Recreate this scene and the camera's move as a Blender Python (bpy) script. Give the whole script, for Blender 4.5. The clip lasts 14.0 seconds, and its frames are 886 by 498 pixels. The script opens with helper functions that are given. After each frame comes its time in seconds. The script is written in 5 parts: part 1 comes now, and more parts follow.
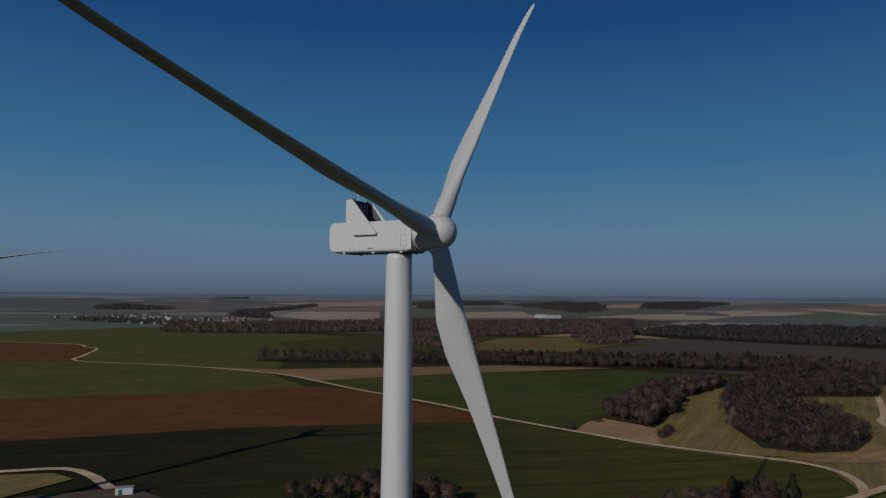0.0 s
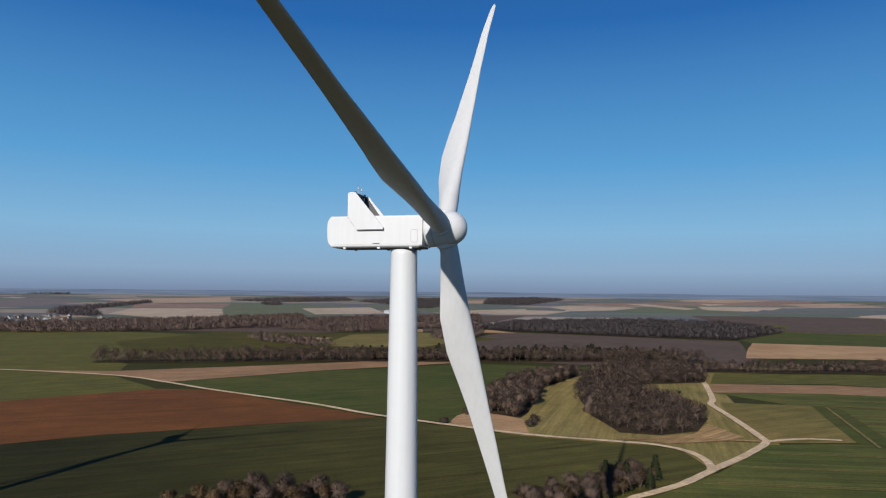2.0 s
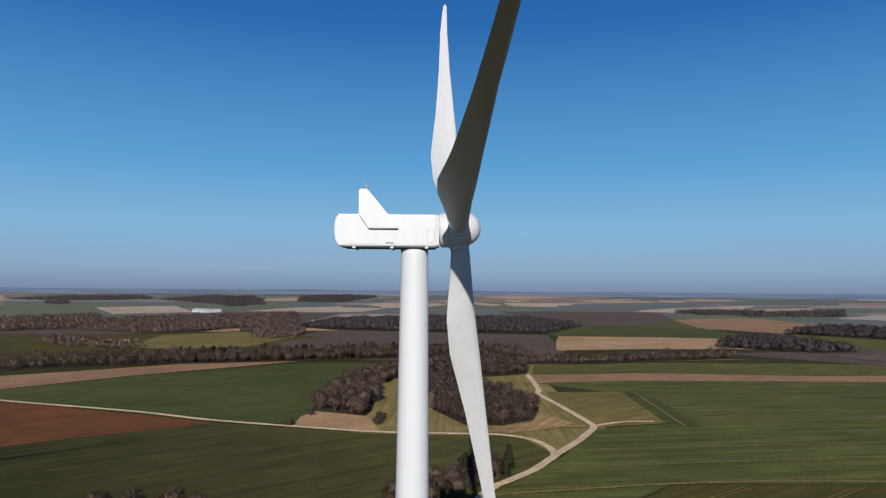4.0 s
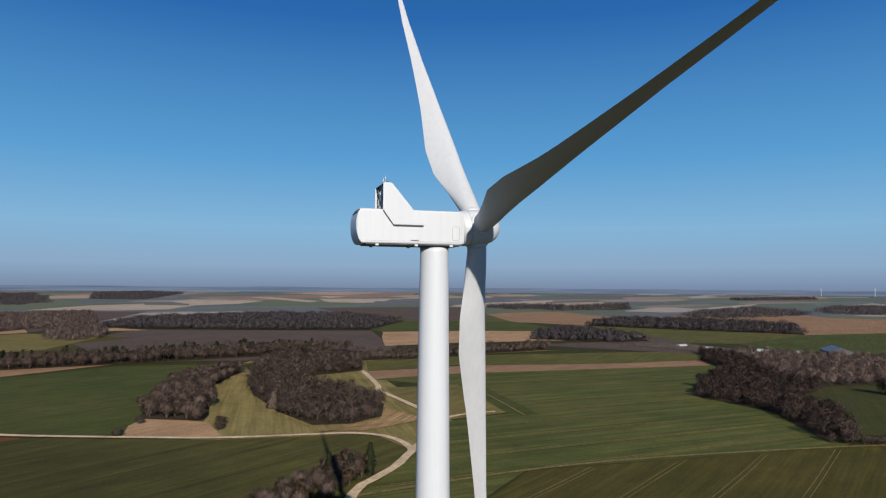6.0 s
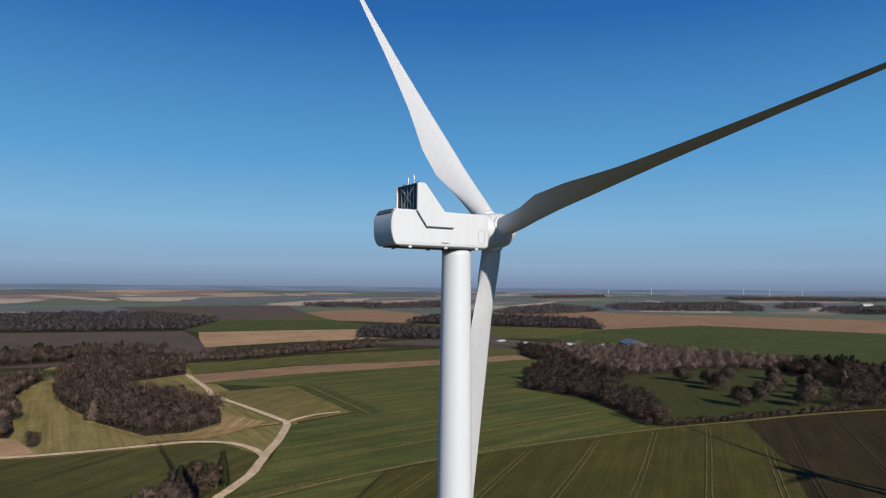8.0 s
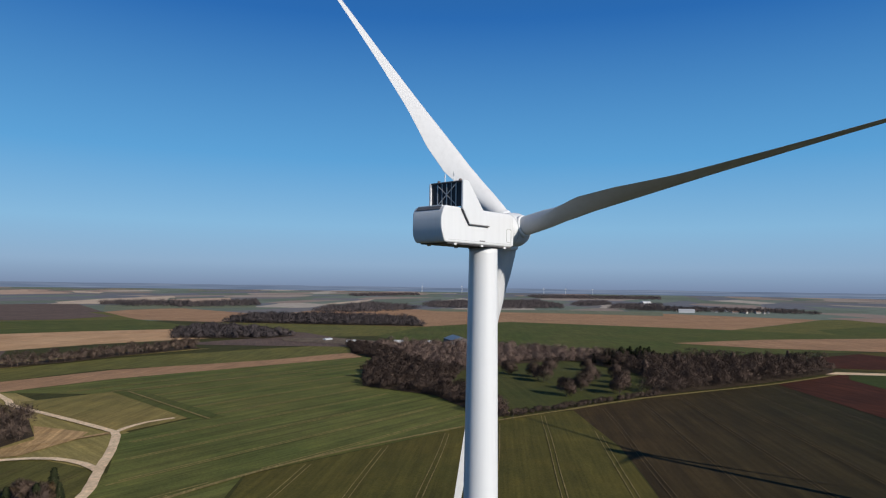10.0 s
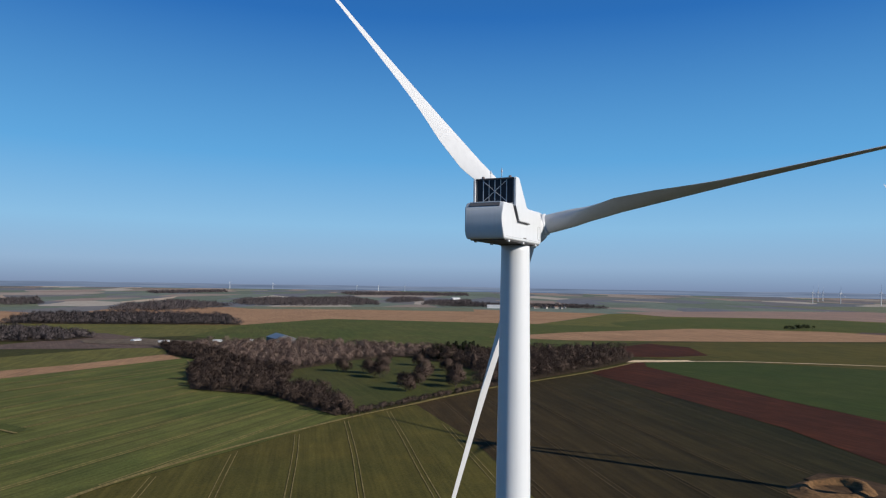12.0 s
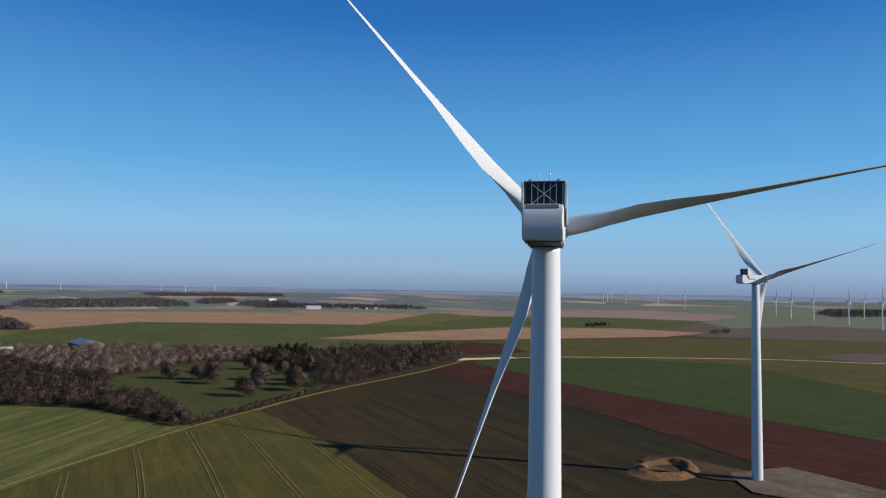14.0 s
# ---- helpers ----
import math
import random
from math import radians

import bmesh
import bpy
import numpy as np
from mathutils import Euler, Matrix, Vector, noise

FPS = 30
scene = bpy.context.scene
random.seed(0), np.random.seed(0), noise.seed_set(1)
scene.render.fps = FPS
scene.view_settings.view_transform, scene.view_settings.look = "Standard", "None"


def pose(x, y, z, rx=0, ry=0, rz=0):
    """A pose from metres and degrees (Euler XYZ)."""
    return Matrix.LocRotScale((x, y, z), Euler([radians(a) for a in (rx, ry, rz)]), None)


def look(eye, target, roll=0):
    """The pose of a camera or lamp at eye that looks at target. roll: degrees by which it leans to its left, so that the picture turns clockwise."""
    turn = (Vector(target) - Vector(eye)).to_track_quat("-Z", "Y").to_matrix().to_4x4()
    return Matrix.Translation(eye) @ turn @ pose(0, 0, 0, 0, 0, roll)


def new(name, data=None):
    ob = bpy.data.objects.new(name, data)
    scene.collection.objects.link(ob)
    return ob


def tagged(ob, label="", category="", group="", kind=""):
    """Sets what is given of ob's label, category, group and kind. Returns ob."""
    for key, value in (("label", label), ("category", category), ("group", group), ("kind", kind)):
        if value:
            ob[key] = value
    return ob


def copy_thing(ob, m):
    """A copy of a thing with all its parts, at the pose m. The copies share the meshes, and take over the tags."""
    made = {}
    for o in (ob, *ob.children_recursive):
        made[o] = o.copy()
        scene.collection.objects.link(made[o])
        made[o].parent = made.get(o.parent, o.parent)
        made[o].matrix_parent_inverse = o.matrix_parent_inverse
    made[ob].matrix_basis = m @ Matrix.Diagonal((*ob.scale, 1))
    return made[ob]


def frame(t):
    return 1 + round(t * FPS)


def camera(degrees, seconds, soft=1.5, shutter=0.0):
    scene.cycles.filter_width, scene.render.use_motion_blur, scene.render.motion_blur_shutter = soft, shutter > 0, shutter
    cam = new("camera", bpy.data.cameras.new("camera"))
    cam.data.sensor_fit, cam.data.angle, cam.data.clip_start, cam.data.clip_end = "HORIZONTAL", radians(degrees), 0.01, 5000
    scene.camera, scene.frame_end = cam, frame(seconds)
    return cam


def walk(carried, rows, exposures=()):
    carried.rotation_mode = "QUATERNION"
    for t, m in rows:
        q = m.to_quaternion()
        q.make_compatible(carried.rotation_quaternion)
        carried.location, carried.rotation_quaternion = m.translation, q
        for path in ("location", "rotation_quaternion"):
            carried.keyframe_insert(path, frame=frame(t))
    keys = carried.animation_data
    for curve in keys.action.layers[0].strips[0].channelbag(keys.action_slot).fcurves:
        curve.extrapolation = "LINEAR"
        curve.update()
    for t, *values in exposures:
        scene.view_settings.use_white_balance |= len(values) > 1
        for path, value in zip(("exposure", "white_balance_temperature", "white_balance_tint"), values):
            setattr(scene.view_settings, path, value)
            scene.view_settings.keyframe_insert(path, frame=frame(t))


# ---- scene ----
cam = camera(65.74, 14.0, soft=1.2)
# seconds, x, y, z, heading, pitch, roll
PATH = [
    (0.0, -0.00, 0.00, 70.44, 0.00, 3.79, -0.41),
    (0.5, -3.73, 0.50, 70.42, -2.89, 3.74, -0.44),
    (1.0, -7.77, 1.08, 70.40, -6.02, 3.68, -0.46),
    (1.5, -11.94, 1.73, 70.39, -9.28, 3.61, -0.49),
    (2.0, -16.42, 2.64, 70.41, -12.90, 3.55, -0.52),
    (2.5, -20.95, 4.02, 70.48, -16.56, 3.52, -0.53),
    (3.0, -25.85, 5.77, 70.56, -20.65, 3.52, -0.53),
    (5.5, -46.47, 20.35, 70.76, -40.12, 3.24, -0.37),
    (6.0, -49.85, 24.26, 70.88, -44.12, 3.20, -0.37),
    (6.5, -52.88, 28.14, 71.00, -47.96, 3.15, -0.39),
    (7.0, -55.81, 32.23, 71.11, -51.93, 3.13, -0.42),
    (7.5, -58.43, 36.27, 71.19, -55.73, 3.12, -0.47),
    (8.0, -61.11, 40.48, 71.26, -59.66, 3.15, -0.53),
    (10.5, -69.72, 64.33, 70.92, -79.22, 3.12, -0.85),
    (11.0, -70.24, 69.72, 70.87, -83.27, 3.08, -0.86),
    (11.5, -70.51, 74.84, 70.83, -87.07, 3.09, -0.87),
    (12.0, -70.32, 80.12, 70.69, -90.97, 3.12, -0.88),
    (12.5, -69.64, 85.10, 70.38, -94.67, 3.13, -0.90),
    (13.0, -68.60, 90.27, 70.09, -98.53, 3.19, -0.92),
    (13.5, -67.53, 95.35, 70.16, -102.37, 3.38, -0.94),
    (14.0, -66.48, 100.87, 70.34, -106.42, 3.43, -0.97),
]
# the picture fades up from dark in the first second
EXPOSURES = [(0.0, -1.28), (0.2, -0.90), (0.5, -0.45), (0.8, -0.13), (1.1, -0.02), (1.4, -0.01), (8.0, -0.04), (10.5, 0.08), (14.0, 0.2)]
walk(cam, [(t, pose(x, y, z, 90 + pitch, roll, yaw)) for t, x, y, z, yaw, pitch, roll in PATH], EXPOSURES)

# ---- sky and sun: a clear spring day, low sun behind the first view ----
SUN_ELEVATION, SUN_TO = radians(24.2), Vector((0.53, 0.848, 0)).normalized()  # SUN_TO: the way that shadows fall
sun = new("sun", bpy.data.lights.new("sun", "SUN"))
sun.data.energy, sun.data.angle, sun.data.color = 5.0, radians(0.5), (1.0, 0.925, 0.83)
sun.matrix_world = look((0, 0, 0), SUN_TO * math.cos(SUN_ELEVATION) - Vector((0, 0, math.sin(SUN_ELEVATION))))

world = bpy.data.worlds.new("world")
scene.world = world
world.use_nodes = True
wn, wl = world.node_tree.nodes, world.node_tree.links
wn.clear()
sky = wn.new("ShaderNodeTexSky")
sky.sky_type, sky.sun_disc = "NISHITA", False
sky.sun_elevation, sky.sun_rotation = SUN_ELEVATION, math.atan2(-SUN_TO.x, -SUN_TO.y)
sky.air_density, sky.dust_density, sky.ozone_density, sky.altitude = 1.0, 0.3, 6.0, 200
# clear blue above a low grey-mauve haze
coord, split, rise = wn.new("ShaderNodeTexCoord"), wn.new("ShaderNodeSeparateXYZ"), wn.new("ShaderNodeValToRGB")
wl.new(coord.outputs["Generated"], split.inputs[0])
wl.new(split.outputs["Z"], rise.inputs[0])
SKY = [(0.0, (0.180, 0.252, 0.400)), (0.030, (0.258, 0.392, 0.575)), (0.085, (0.232, 0.465, 0.700)), (0.18, (0.104, 0.352, 0.665)), (0.37, (0.020, 0.140, 0.440)), (0.6, (0.016, 0.062, 0.170)), (1.0, (0.012, 0.038, 0.100))]
while len(rise.color_ramp.elements) < len(SKY):
    rise.color_ramp.elements.new(0.5)
for e, (at, c) in zip(rise.color_ramp.elements, SKY):
    e.position, e.color = at, (*c, 1)
nishita, blend = wn.new("ShaderNodeVectorMath"), wn.new("ShaderNodeMix")
nishita.operation = "SCALE"
nishita.inputs["Scale"].default_value = 0.07
blend.data_type = "RGBA"
blend.inputs[0].default_value = 0.92
wl.new(sky.outputs[0], nishita.inputs[0])
wl.new(nishita.outputs[0], blend.inputs[6])
wl.new(rise.outputs[0], blend.inputs[7])
bg, wout = wn.new("ShaderNodeBackground"), wn.new("ShaderNodeOutputWorld")
bg.inputs["Strength"].default_value = 1.0
wl.new(blend.outputs[2], bg.inputs["Color"])
wl.new(bg.outputs[0], wout.inputs["Surface"])

# ---- materials ----
def nodes_of(name):
    m = bpy.data.materials.new(name)
    m.use_nodes = True
    nt = m.node_tree
    return m, nt.nodes, nt.links, nt.nodes["Principled BSDF"]


def texture(n, l, kind, scale, detail=4.0, source=None, rough=0.55):
    t = n.new(kind)
    t.inputs["Scale"].default_value = scale
    if "Detail" in t.inputs:
        t.inputs["Detail"].default_value = detail
    if "Roughness" in t.inputs:
        t.inputs["Roughness"].default_value = rough
    if source is not None:
        l.new(source, t.inputs["Vector"])
    return t


def ramp(n, l, source, stops):
    r = n.new("ShaderNodeValToRGB")
    first, last = r.color_ramp.elements
    first.position, first.color = stops[0][0], (*stops[0][1], 1)
    last.position, last.color = stops[-1][0], (*stops[-1][1], 1)
    for at, c in stops[1:-1]:
        r.color_ramp.elements.new(at).color = (*c, 1)
    l.new(source, r.inputs[0])
    return r.outputs[0]


def mixed(n, l, a, b, amount, mode="MIX"):
    m = n.new("ShaderNodeMix")
    m.data_type, m.blend_type = "RGBA", mode
    for value, socket in ((amount, m.inputs[0]), (a, m.inputs[6]), (b, m.inputs[7])):
        if isinstance(value, (int, float)):
            socket.default_value = value
        elif isinstance(value, tuple):
            socket.default_value = (*value, 1)
        else:
            l.new(value, socket)
    return m.outputs[2]


def bumped(n, l, bsdf, height, strength, distance):
    b = n.new("ShaderNodeBump")
    b.inputs["Strength"].default_value, b.inputs["Distance"].default_value = strength, distance
    l.new(height, b.inputs["Height"])
    l.new(b.outputs[0], bsdf.inputs["Normal"])


def scaled(c, k):
    return tuple(min(1.0, v * k) for v in c)


def field_material(name, base, other, angle, width=6.0, rows=0.35, patch=0.012, rough=0.95, across=None, axis="X"):
    """Farmed ground: base and a second tone in patches, drill rows along angle (degrees), grain."""
    base, other = [tuple(v * k for v, k in zip(c, (0.98, 0.92, 0.84))) for c in (base, other)]
    m, n, l, bsdf = nodes_of(name)
    geo = n.new("ShaderNodeNewGeometry")
    turn = n.new("ShaderNodeMapping")
    turn.inputs["Rotation"].default_value = (0, 0, radians(-angle))
    l.new(geo.outputs["Position"], turn.inputs["Vector"])
    stretch = n.new("ShaderNodeMapping")
    stretch.inputs["Scale"].default_value = (0.12, 1.0, 1.0)
    l.new(turn.outputs[0], stretch.inputs["Vector"])
    big = texture(n, l, "ShaderNodeTexNoise", patch, 6.0, geo.outputs["Position"], 0.62)
    streak = texture(n, l, "ShaderNodeTexNoise", 1.0 / width, 5.0, stretch.outputs[0], 0.65)
    fine = texture(n, l, "ShaderNodeTexNoise", 0.9, 5.0, geo.outputs["Position"], 0.7)
    share = ramp(n, l, big.outputs[0], [(0.36, (0, 0, 0)), (0.66, (1, 1, 1))])
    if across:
        # the tone runs from base to other along one axis of the plot
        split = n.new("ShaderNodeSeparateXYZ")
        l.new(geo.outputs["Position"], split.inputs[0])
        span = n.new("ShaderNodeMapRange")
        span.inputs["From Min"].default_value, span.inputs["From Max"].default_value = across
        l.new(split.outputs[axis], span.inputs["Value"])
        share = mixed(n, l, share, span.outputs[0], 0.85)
    c = mixed(n, l, base, other, share)
    dark = ramp(n, l, streak.outputs[0], [(0.3, (1 - rows,) * 3), (0.7, (1 + rows * 0.6,) * 3)])
    c = mixed(n, l, c, dark, 1.0, "MULTIPLY")
    grain = ramp(n, l, fine.outputs[0], [(0.25, (0.66, 0.66, 0.66)), (0.75, (1.26, 1.26, 1.26))])
    c = mixed(n, l, c, grain, 1.0, "MULTIPLY")
    # single drill rows, and thin or damp places a few metres wide
    thin = n.new("ShaderNodeMapping")
    thin.inputs["Scale"].default_value = (0.02, 1.0, 1.0)
    l.new(turn.outputs[0], thin.inputs["Vector"])
    drill = texture(n, l, "ShaderNodeTexNoise", 3.2 / width, 3.0, thin.outputs[0], 0.6)
    lines = ramp(n, l, drill.outputs[0], [(0.35, (1 - rows * 0.7,) * 3), (0.65, (1 + rows * 0.55,) * 3)])
    c = mixed(n, l, c, lines, 1.0, "MULTIPLY")
    worn = texture(n, l, "ShaderNodeTexNoise", patch * 4.5, 7.0, geo.outputs["Position"], 0.7)
    spots = ramp(n, l, worn.outputs[0], [(0.3, (0.80, 0.82, 0.84)), (0.55, (1.0, 1.0, 1.0)), (0.78, (1.28, 1.2, 1.12))])
    c = mixed(n, l, c, spots, 1.0, "MULTIPLY")
    l.new(c, bsdf.inputs["Base Color"])
    bsdf.inputs["Roughness"].default_value = rough
    bsdf.inputs["Specular IOR Level"].default_value = 0.1
    bumped(n, l, bsdf, fine.outputs[0], 0.6, 0.3)
    return m


def plain_material(name, base, rough=0.6, metal=0.0, grain=2.0, vary=0.15, bump=0.0, specular=0.4):
    m, n, l, bsdf = nodes_of(name)
    co = n.new("ShaderNodeTexCoord")
    fine = texture(n, l, "ShaderNodeTexNoise", grain, 6.0, co.outputs["Object"], 0.6)
    wide = texture(n, l, "ShaderNodeTexNoise", grain * 0.13, 3.0, co.outputs["Object"], 0.6)
    c = mixed(n, l, scaled(base, 1 - vary), scaled(base, 1 + vary), fine.outputs[0])
    tone = ramp(n, l, wide.outputs[0], [(0.3, (1 - vary,) * 3), (0.7, (1 + vary * 0.5,) * 3)])
    l.new(mixed(n, l, c, tone, 1.0, "MULTIPLY"), bsdf.inputs["Base Color"])
    bsdf.inputs["Roughness"].default_value, bsdf.inputs["Metallic"].default_value = rough, metal
    bsdf.inputs["Specular IOR Level"].default_value = specular
    if bump:
        bumped(n, l, bsdf, fine.outputs[0], bump, 0.05)
    return m


def paint_material(name, base, streaks=0.06, rough=0.38, gloss=0.4):
    """Gel-coat: white, with faint rain streaks down it and a trace of dirt."""
    m, n, l, bsdf = nodes_of(name)
    co = n.new("ShaderNodeTexCoord")
    mp = n.new("ShaderNodeMapping")
    mp.inputs["Scale"].default_value = (1.6, 1.6, 0.05)
    l.new(co.outputs["Object"], mp.inputs["Vector"])
    run = texture(n, l, "ShaderNodeTexNoise", 1.4, 5.0, mp.outputs[0], 0.65)
    dirt = texture(n, l, "ShaderNodeTexNoise", 0.35, 5.0, co.outputs["Object"], 0.6)
    c = mixed(n, l, base, scaled(base, 1 - streaks * 2.2), ramp(n, l, run.outputs[0], [(0.45, (0, 0, 0)), (0.8, (1, 1, 1))]))
    c = mixed(n, l, c, ramp(n, l, dirt.outputs[0], [(0.3, (1 - streaks,) * 3), (0.7, (1, 1, 1))]), 1.0, "MULTIPLY")
    l.new(c, bsdf.inputs["Base Color"])
    bsdf.inputs["Roughness"].default_value = rough
    bsdf.inputs["Specular IOR Level"].default_value = gloss
    return m


def twig_material(name, base, other, rough=0.95):
    m, n, l, bsdf = nodes_of(name)
    geo, info = n.new("ShaderNodeNewGeometry"), n.new("ShaderNodeObjectInfo")
    wide = texture(n, l, "ShaderNodeTexNoise", 0.13, 4.0, geo.outputs["Position"], 0.65)
    c = mixed(n, l, base, other, ramp(n, l, wide.outputs[0], [(0.40, (0, 0, 0)), (0.60, (1, 1, 1))]))
    isl = ramp(n, l, geo.outputs["Random Per Island"], [(0.0, (0.90, 0.90, 0.90)), (1.0, (1.10, 1.10, 1.10))])
    c = mixed(n, l, c, isl, 1.0, "MULTIPLY")
    own = ramp(n, l, info.outputs["Random"], [(0.0, (0.85, 0.85, 0.85)), (1.0, (1.12, 1.12, 1.12))])
    l.new(mixed(n, l, c, own, 1.0, "MULTIPLY"), bsdf.inputs["Base Color"])
    bsdf.inputs["Roughness"].default_value, bsdf.inputs["Specular IOR Level"].default_value = rough, 0.1
    return m


WHITE = paint_material("white_gel_coat", (0.60, 0.622, 0.65), 0.03)
BLADE_WHITE = paint_material("blade_gel_coat", (0.56, 0.575, 0.595), 0.04, 0.6, 0.2)
SEAM = plain_material("seam_grey", (0.33, 0.34, 0.35), 0.6)
UNDER = plain_material("underside_dark", (0.10, 0.10, 0.11), 0.7)
RADIATOR = plain_material("radiator_black", (0.012, 0.014, 0.022), 0.45, 0.3, 8.0)
GALVANISED = plain_material("galvanised_steel", (0.52, 0.53, 0.55), 0.4, 0.6, 5.0)
LAMP_RED = plain_material("lamp_glass", (0.16, 0.12, 0.11), 0.2)

SOIL_RED = field_material("red_brown_tilled_soil", (0.200, 0.083, 0.031), (0.150, 0.064, 0.026), 8, 7, 0.18)
SOIL_DARK_RED = field_material("dark_red_tilled_soil", (0.0774, 0.0255, 0.0123), (0.054, 0.0195, 0.0106), 25, 3.5, 0.4)
SOIL_TAN = field_material("tan_stubble", (0.399, 0.2524, 0.1552), (0.323, 0.2009, 0.1242), 12, 6, 0.18)
SOIL_PALE = field_material("pale_dry_soil", (0.56, 0.38, 0.235), (0.43, 0.27, 0.155), 14, 9, 0.15)
SOIL_PURPLE = field_material("scrubby_mauve_fallow", (0.146, 0.108, 0.096), (0.122, 0.091, 0.081), 30, 5, 0.2)
CROP = field_material("young_green_crop", (0.15, 0.1413, 0.0425), (0.1175, 0.1225, 0.0387), 12, 5, 0.28)
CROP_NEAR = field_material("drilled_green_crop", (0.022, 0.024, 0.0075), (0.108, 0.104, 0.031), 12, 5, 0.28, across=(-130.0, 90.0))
CROP_DARK = field_material("dark_green_crop", (0.062, 0.062, 0.0185), (0.050, 0.054, 0.0165), 12, 5, 0.28)
CROP_BRIGHT = field_material("bright_green_crop", (0.074, 0.098, 0.025), (0.106, 0.112, 0.034), 14, 6, 0.22)
CROP_OLIVE = field_material("olive_green_crop", (0.1053, 0.0918, 0.0224), (0.0806, 0.0784, 0.0202), 10, 6, 0.22)
CROP_STRIPED = field_material("striped_green_crop", (0.0988, 0.1223, 0.0341), (0.1471, 0.15, 0.047), -20, 9, 0.32)
CROP_THIN = field_material("thin_yellowing_crop", (0.2549, 0.2051, 0.0771), (0.1865, 0.1641, 0.0572), 14, 6, 0.25)
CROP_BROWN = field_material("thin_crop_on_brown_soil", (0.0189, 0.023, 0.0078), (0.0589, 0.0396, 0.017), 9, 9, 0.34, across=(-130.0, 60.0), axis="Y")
GRASS = field_material("rough_grass", (0.2608, 0.2243, 0.0847), (0.3304, 0.2679, 0.1121), 60, 7, 0.25)
CROP_DEEP = field_material("deep_green_crop", (0.0432, 0.0672, 0.015), (0.0547, 0.0722, 0.018), 25, 6, 0.22)
MEADOW = field_material("meadow_grass", (0.0612, 0.0743, 0.0207), (0.0787, 0.0808, 0.0262), 20, 8, 0.15)
DRY_GRASS = field_material("dry_verge_grass", (0.46, 0.3162, 0.1667), (0.3105, 0.2185, 0.1092), 30, 4, 0.3)
TRACK = field_material("chalky_track", (0.814, 0.66, 0.484), (0.638, 0.495, 0.352), 30, 2.5, 0.05, 0.05)
TRAM = field_material("bare_wheel_track", (0.26, 0.215, 0.095), (0.21, 0.175, 0.075), 30, 2.0, 0.25, 0.05)
TRAM_DULL = field_material("damp_wheel_track", (0.115, 0.085, 0.045), (0.085, 0.062, 0.034), 30, 2.0, 0.25, 0.05)
PAD_GRAVEL = field_material("pale_crushed_gravel", (0.187, 0.153, 0.1232), (0.119, 0.0935, 0.0723), 20, 4, 0.2, 0.05)
BARE_TWIG = twig_material("bare_twigs", (0.158, 0.115, 0.092), (0.122, 0.089, 0.073))
BUD_TWIG = twig_material("budding_twigs", (0.1156, 0.0789, 0.0449), (0.0857, 0.0605, 0.0394))
# haze of distance put into the twig colour, greyer and bluer than bare_twigs
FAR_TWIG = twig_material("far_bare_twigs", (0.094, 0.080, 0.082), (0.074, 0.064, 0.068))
# bare twigs again, with the shade of side-lit crowns put into the colour
SHADED_TWIG = twig_material("shaded_bare_twigs", (0.0869, 0.0629, 0.053), (0.058, 0.043, 0.0381))
PALE_TWIG = twig_material("pale_twigs", (0.1791, 0.1327, 0.1133), (0.1307, 0.093, 0.0823))
NEEDLES = twig_material("dark_needles", (0.0211, 0.0273, 0.0124), (0.0273, 0.0322, 0.0149))
BARK = plain_material("bark", (0.11, 0.088, 0.07), 0.9, 0, 3.0, 0.3)

# ---- lie of the land: level fields that lift gently into far hills ----
MID, EYE_LEVEL, FLAT, REACH = Vector((-4.0, 72.0, 0.0)), 70.8, 1500.0, 3300.0


def flat_range(r):
    """The range on level ground that shows at the same slope as the land at range r."""
    if r <= FLAT:
        return r
    return FLAT - REACH * math.log(max(1e-7, 1 - (r - FLAT) / REACH))


def land(x, y):
    r = math.hypot(x - MID.x, y - MID.y)
    return 0.0 if r <= FLAT else EYE_LEVEL * (1 - r / flat_range(r))


def part(name, bm, material, parent=None, label="", smooth=False):
    me = bpy.data.meshes.new(name)
    bm.normal_update()
    bm.to_mesh(me)
    bm.free()
    if smooth:
        me.polygons.foreach_set("use_smooth", [True] * len(me.polygons))
    for m in material if isinstance(material, (list, tuple)) else (material,):
        me.materials.append(m)
    ob = new(name, me)
    if parent is not None:
        ob.parent = parent
    if label:
        tagged(ob, label)
    return ob


def thing(name, m, label, category, group=""):
    ob = new(name)
    ob.matrix_world = m
    return tagged(ob, label, category, group)


def from_arrays(name, verts, faces, material, normals=None):
    """A mesh object from numpy arrays, all faces with the same number of corners."""
    me = bpy.data.meshes.new(name)
    k = faces.shape[1]
    me.vertices.add(len(verts))
    me.vertices.foreach_set("co", verts.astype(np.float32).ravel())
    me.loops.add(faces.size)
    me.loops.foreach_set("vertex_index", faces.astype(np.int32).ravel())
    me.polygons.add(len(faces))
    me.polygons.foreach_set("loop_start", np.arange(0, faces.size, k, dtype=np.int32))
    me.update(calc_edges=True)
    if normals is not None:
        me.polygons.foreach_set("use_smooth", np.ones(len(faces), dtype=bool))
        me.normals_split_custom_set_from_vertices(normals.astype(np.float32))
    for m in material if isinstance(material, (list, tuple)) else (material,):
        me.materials.append(m)
    return me


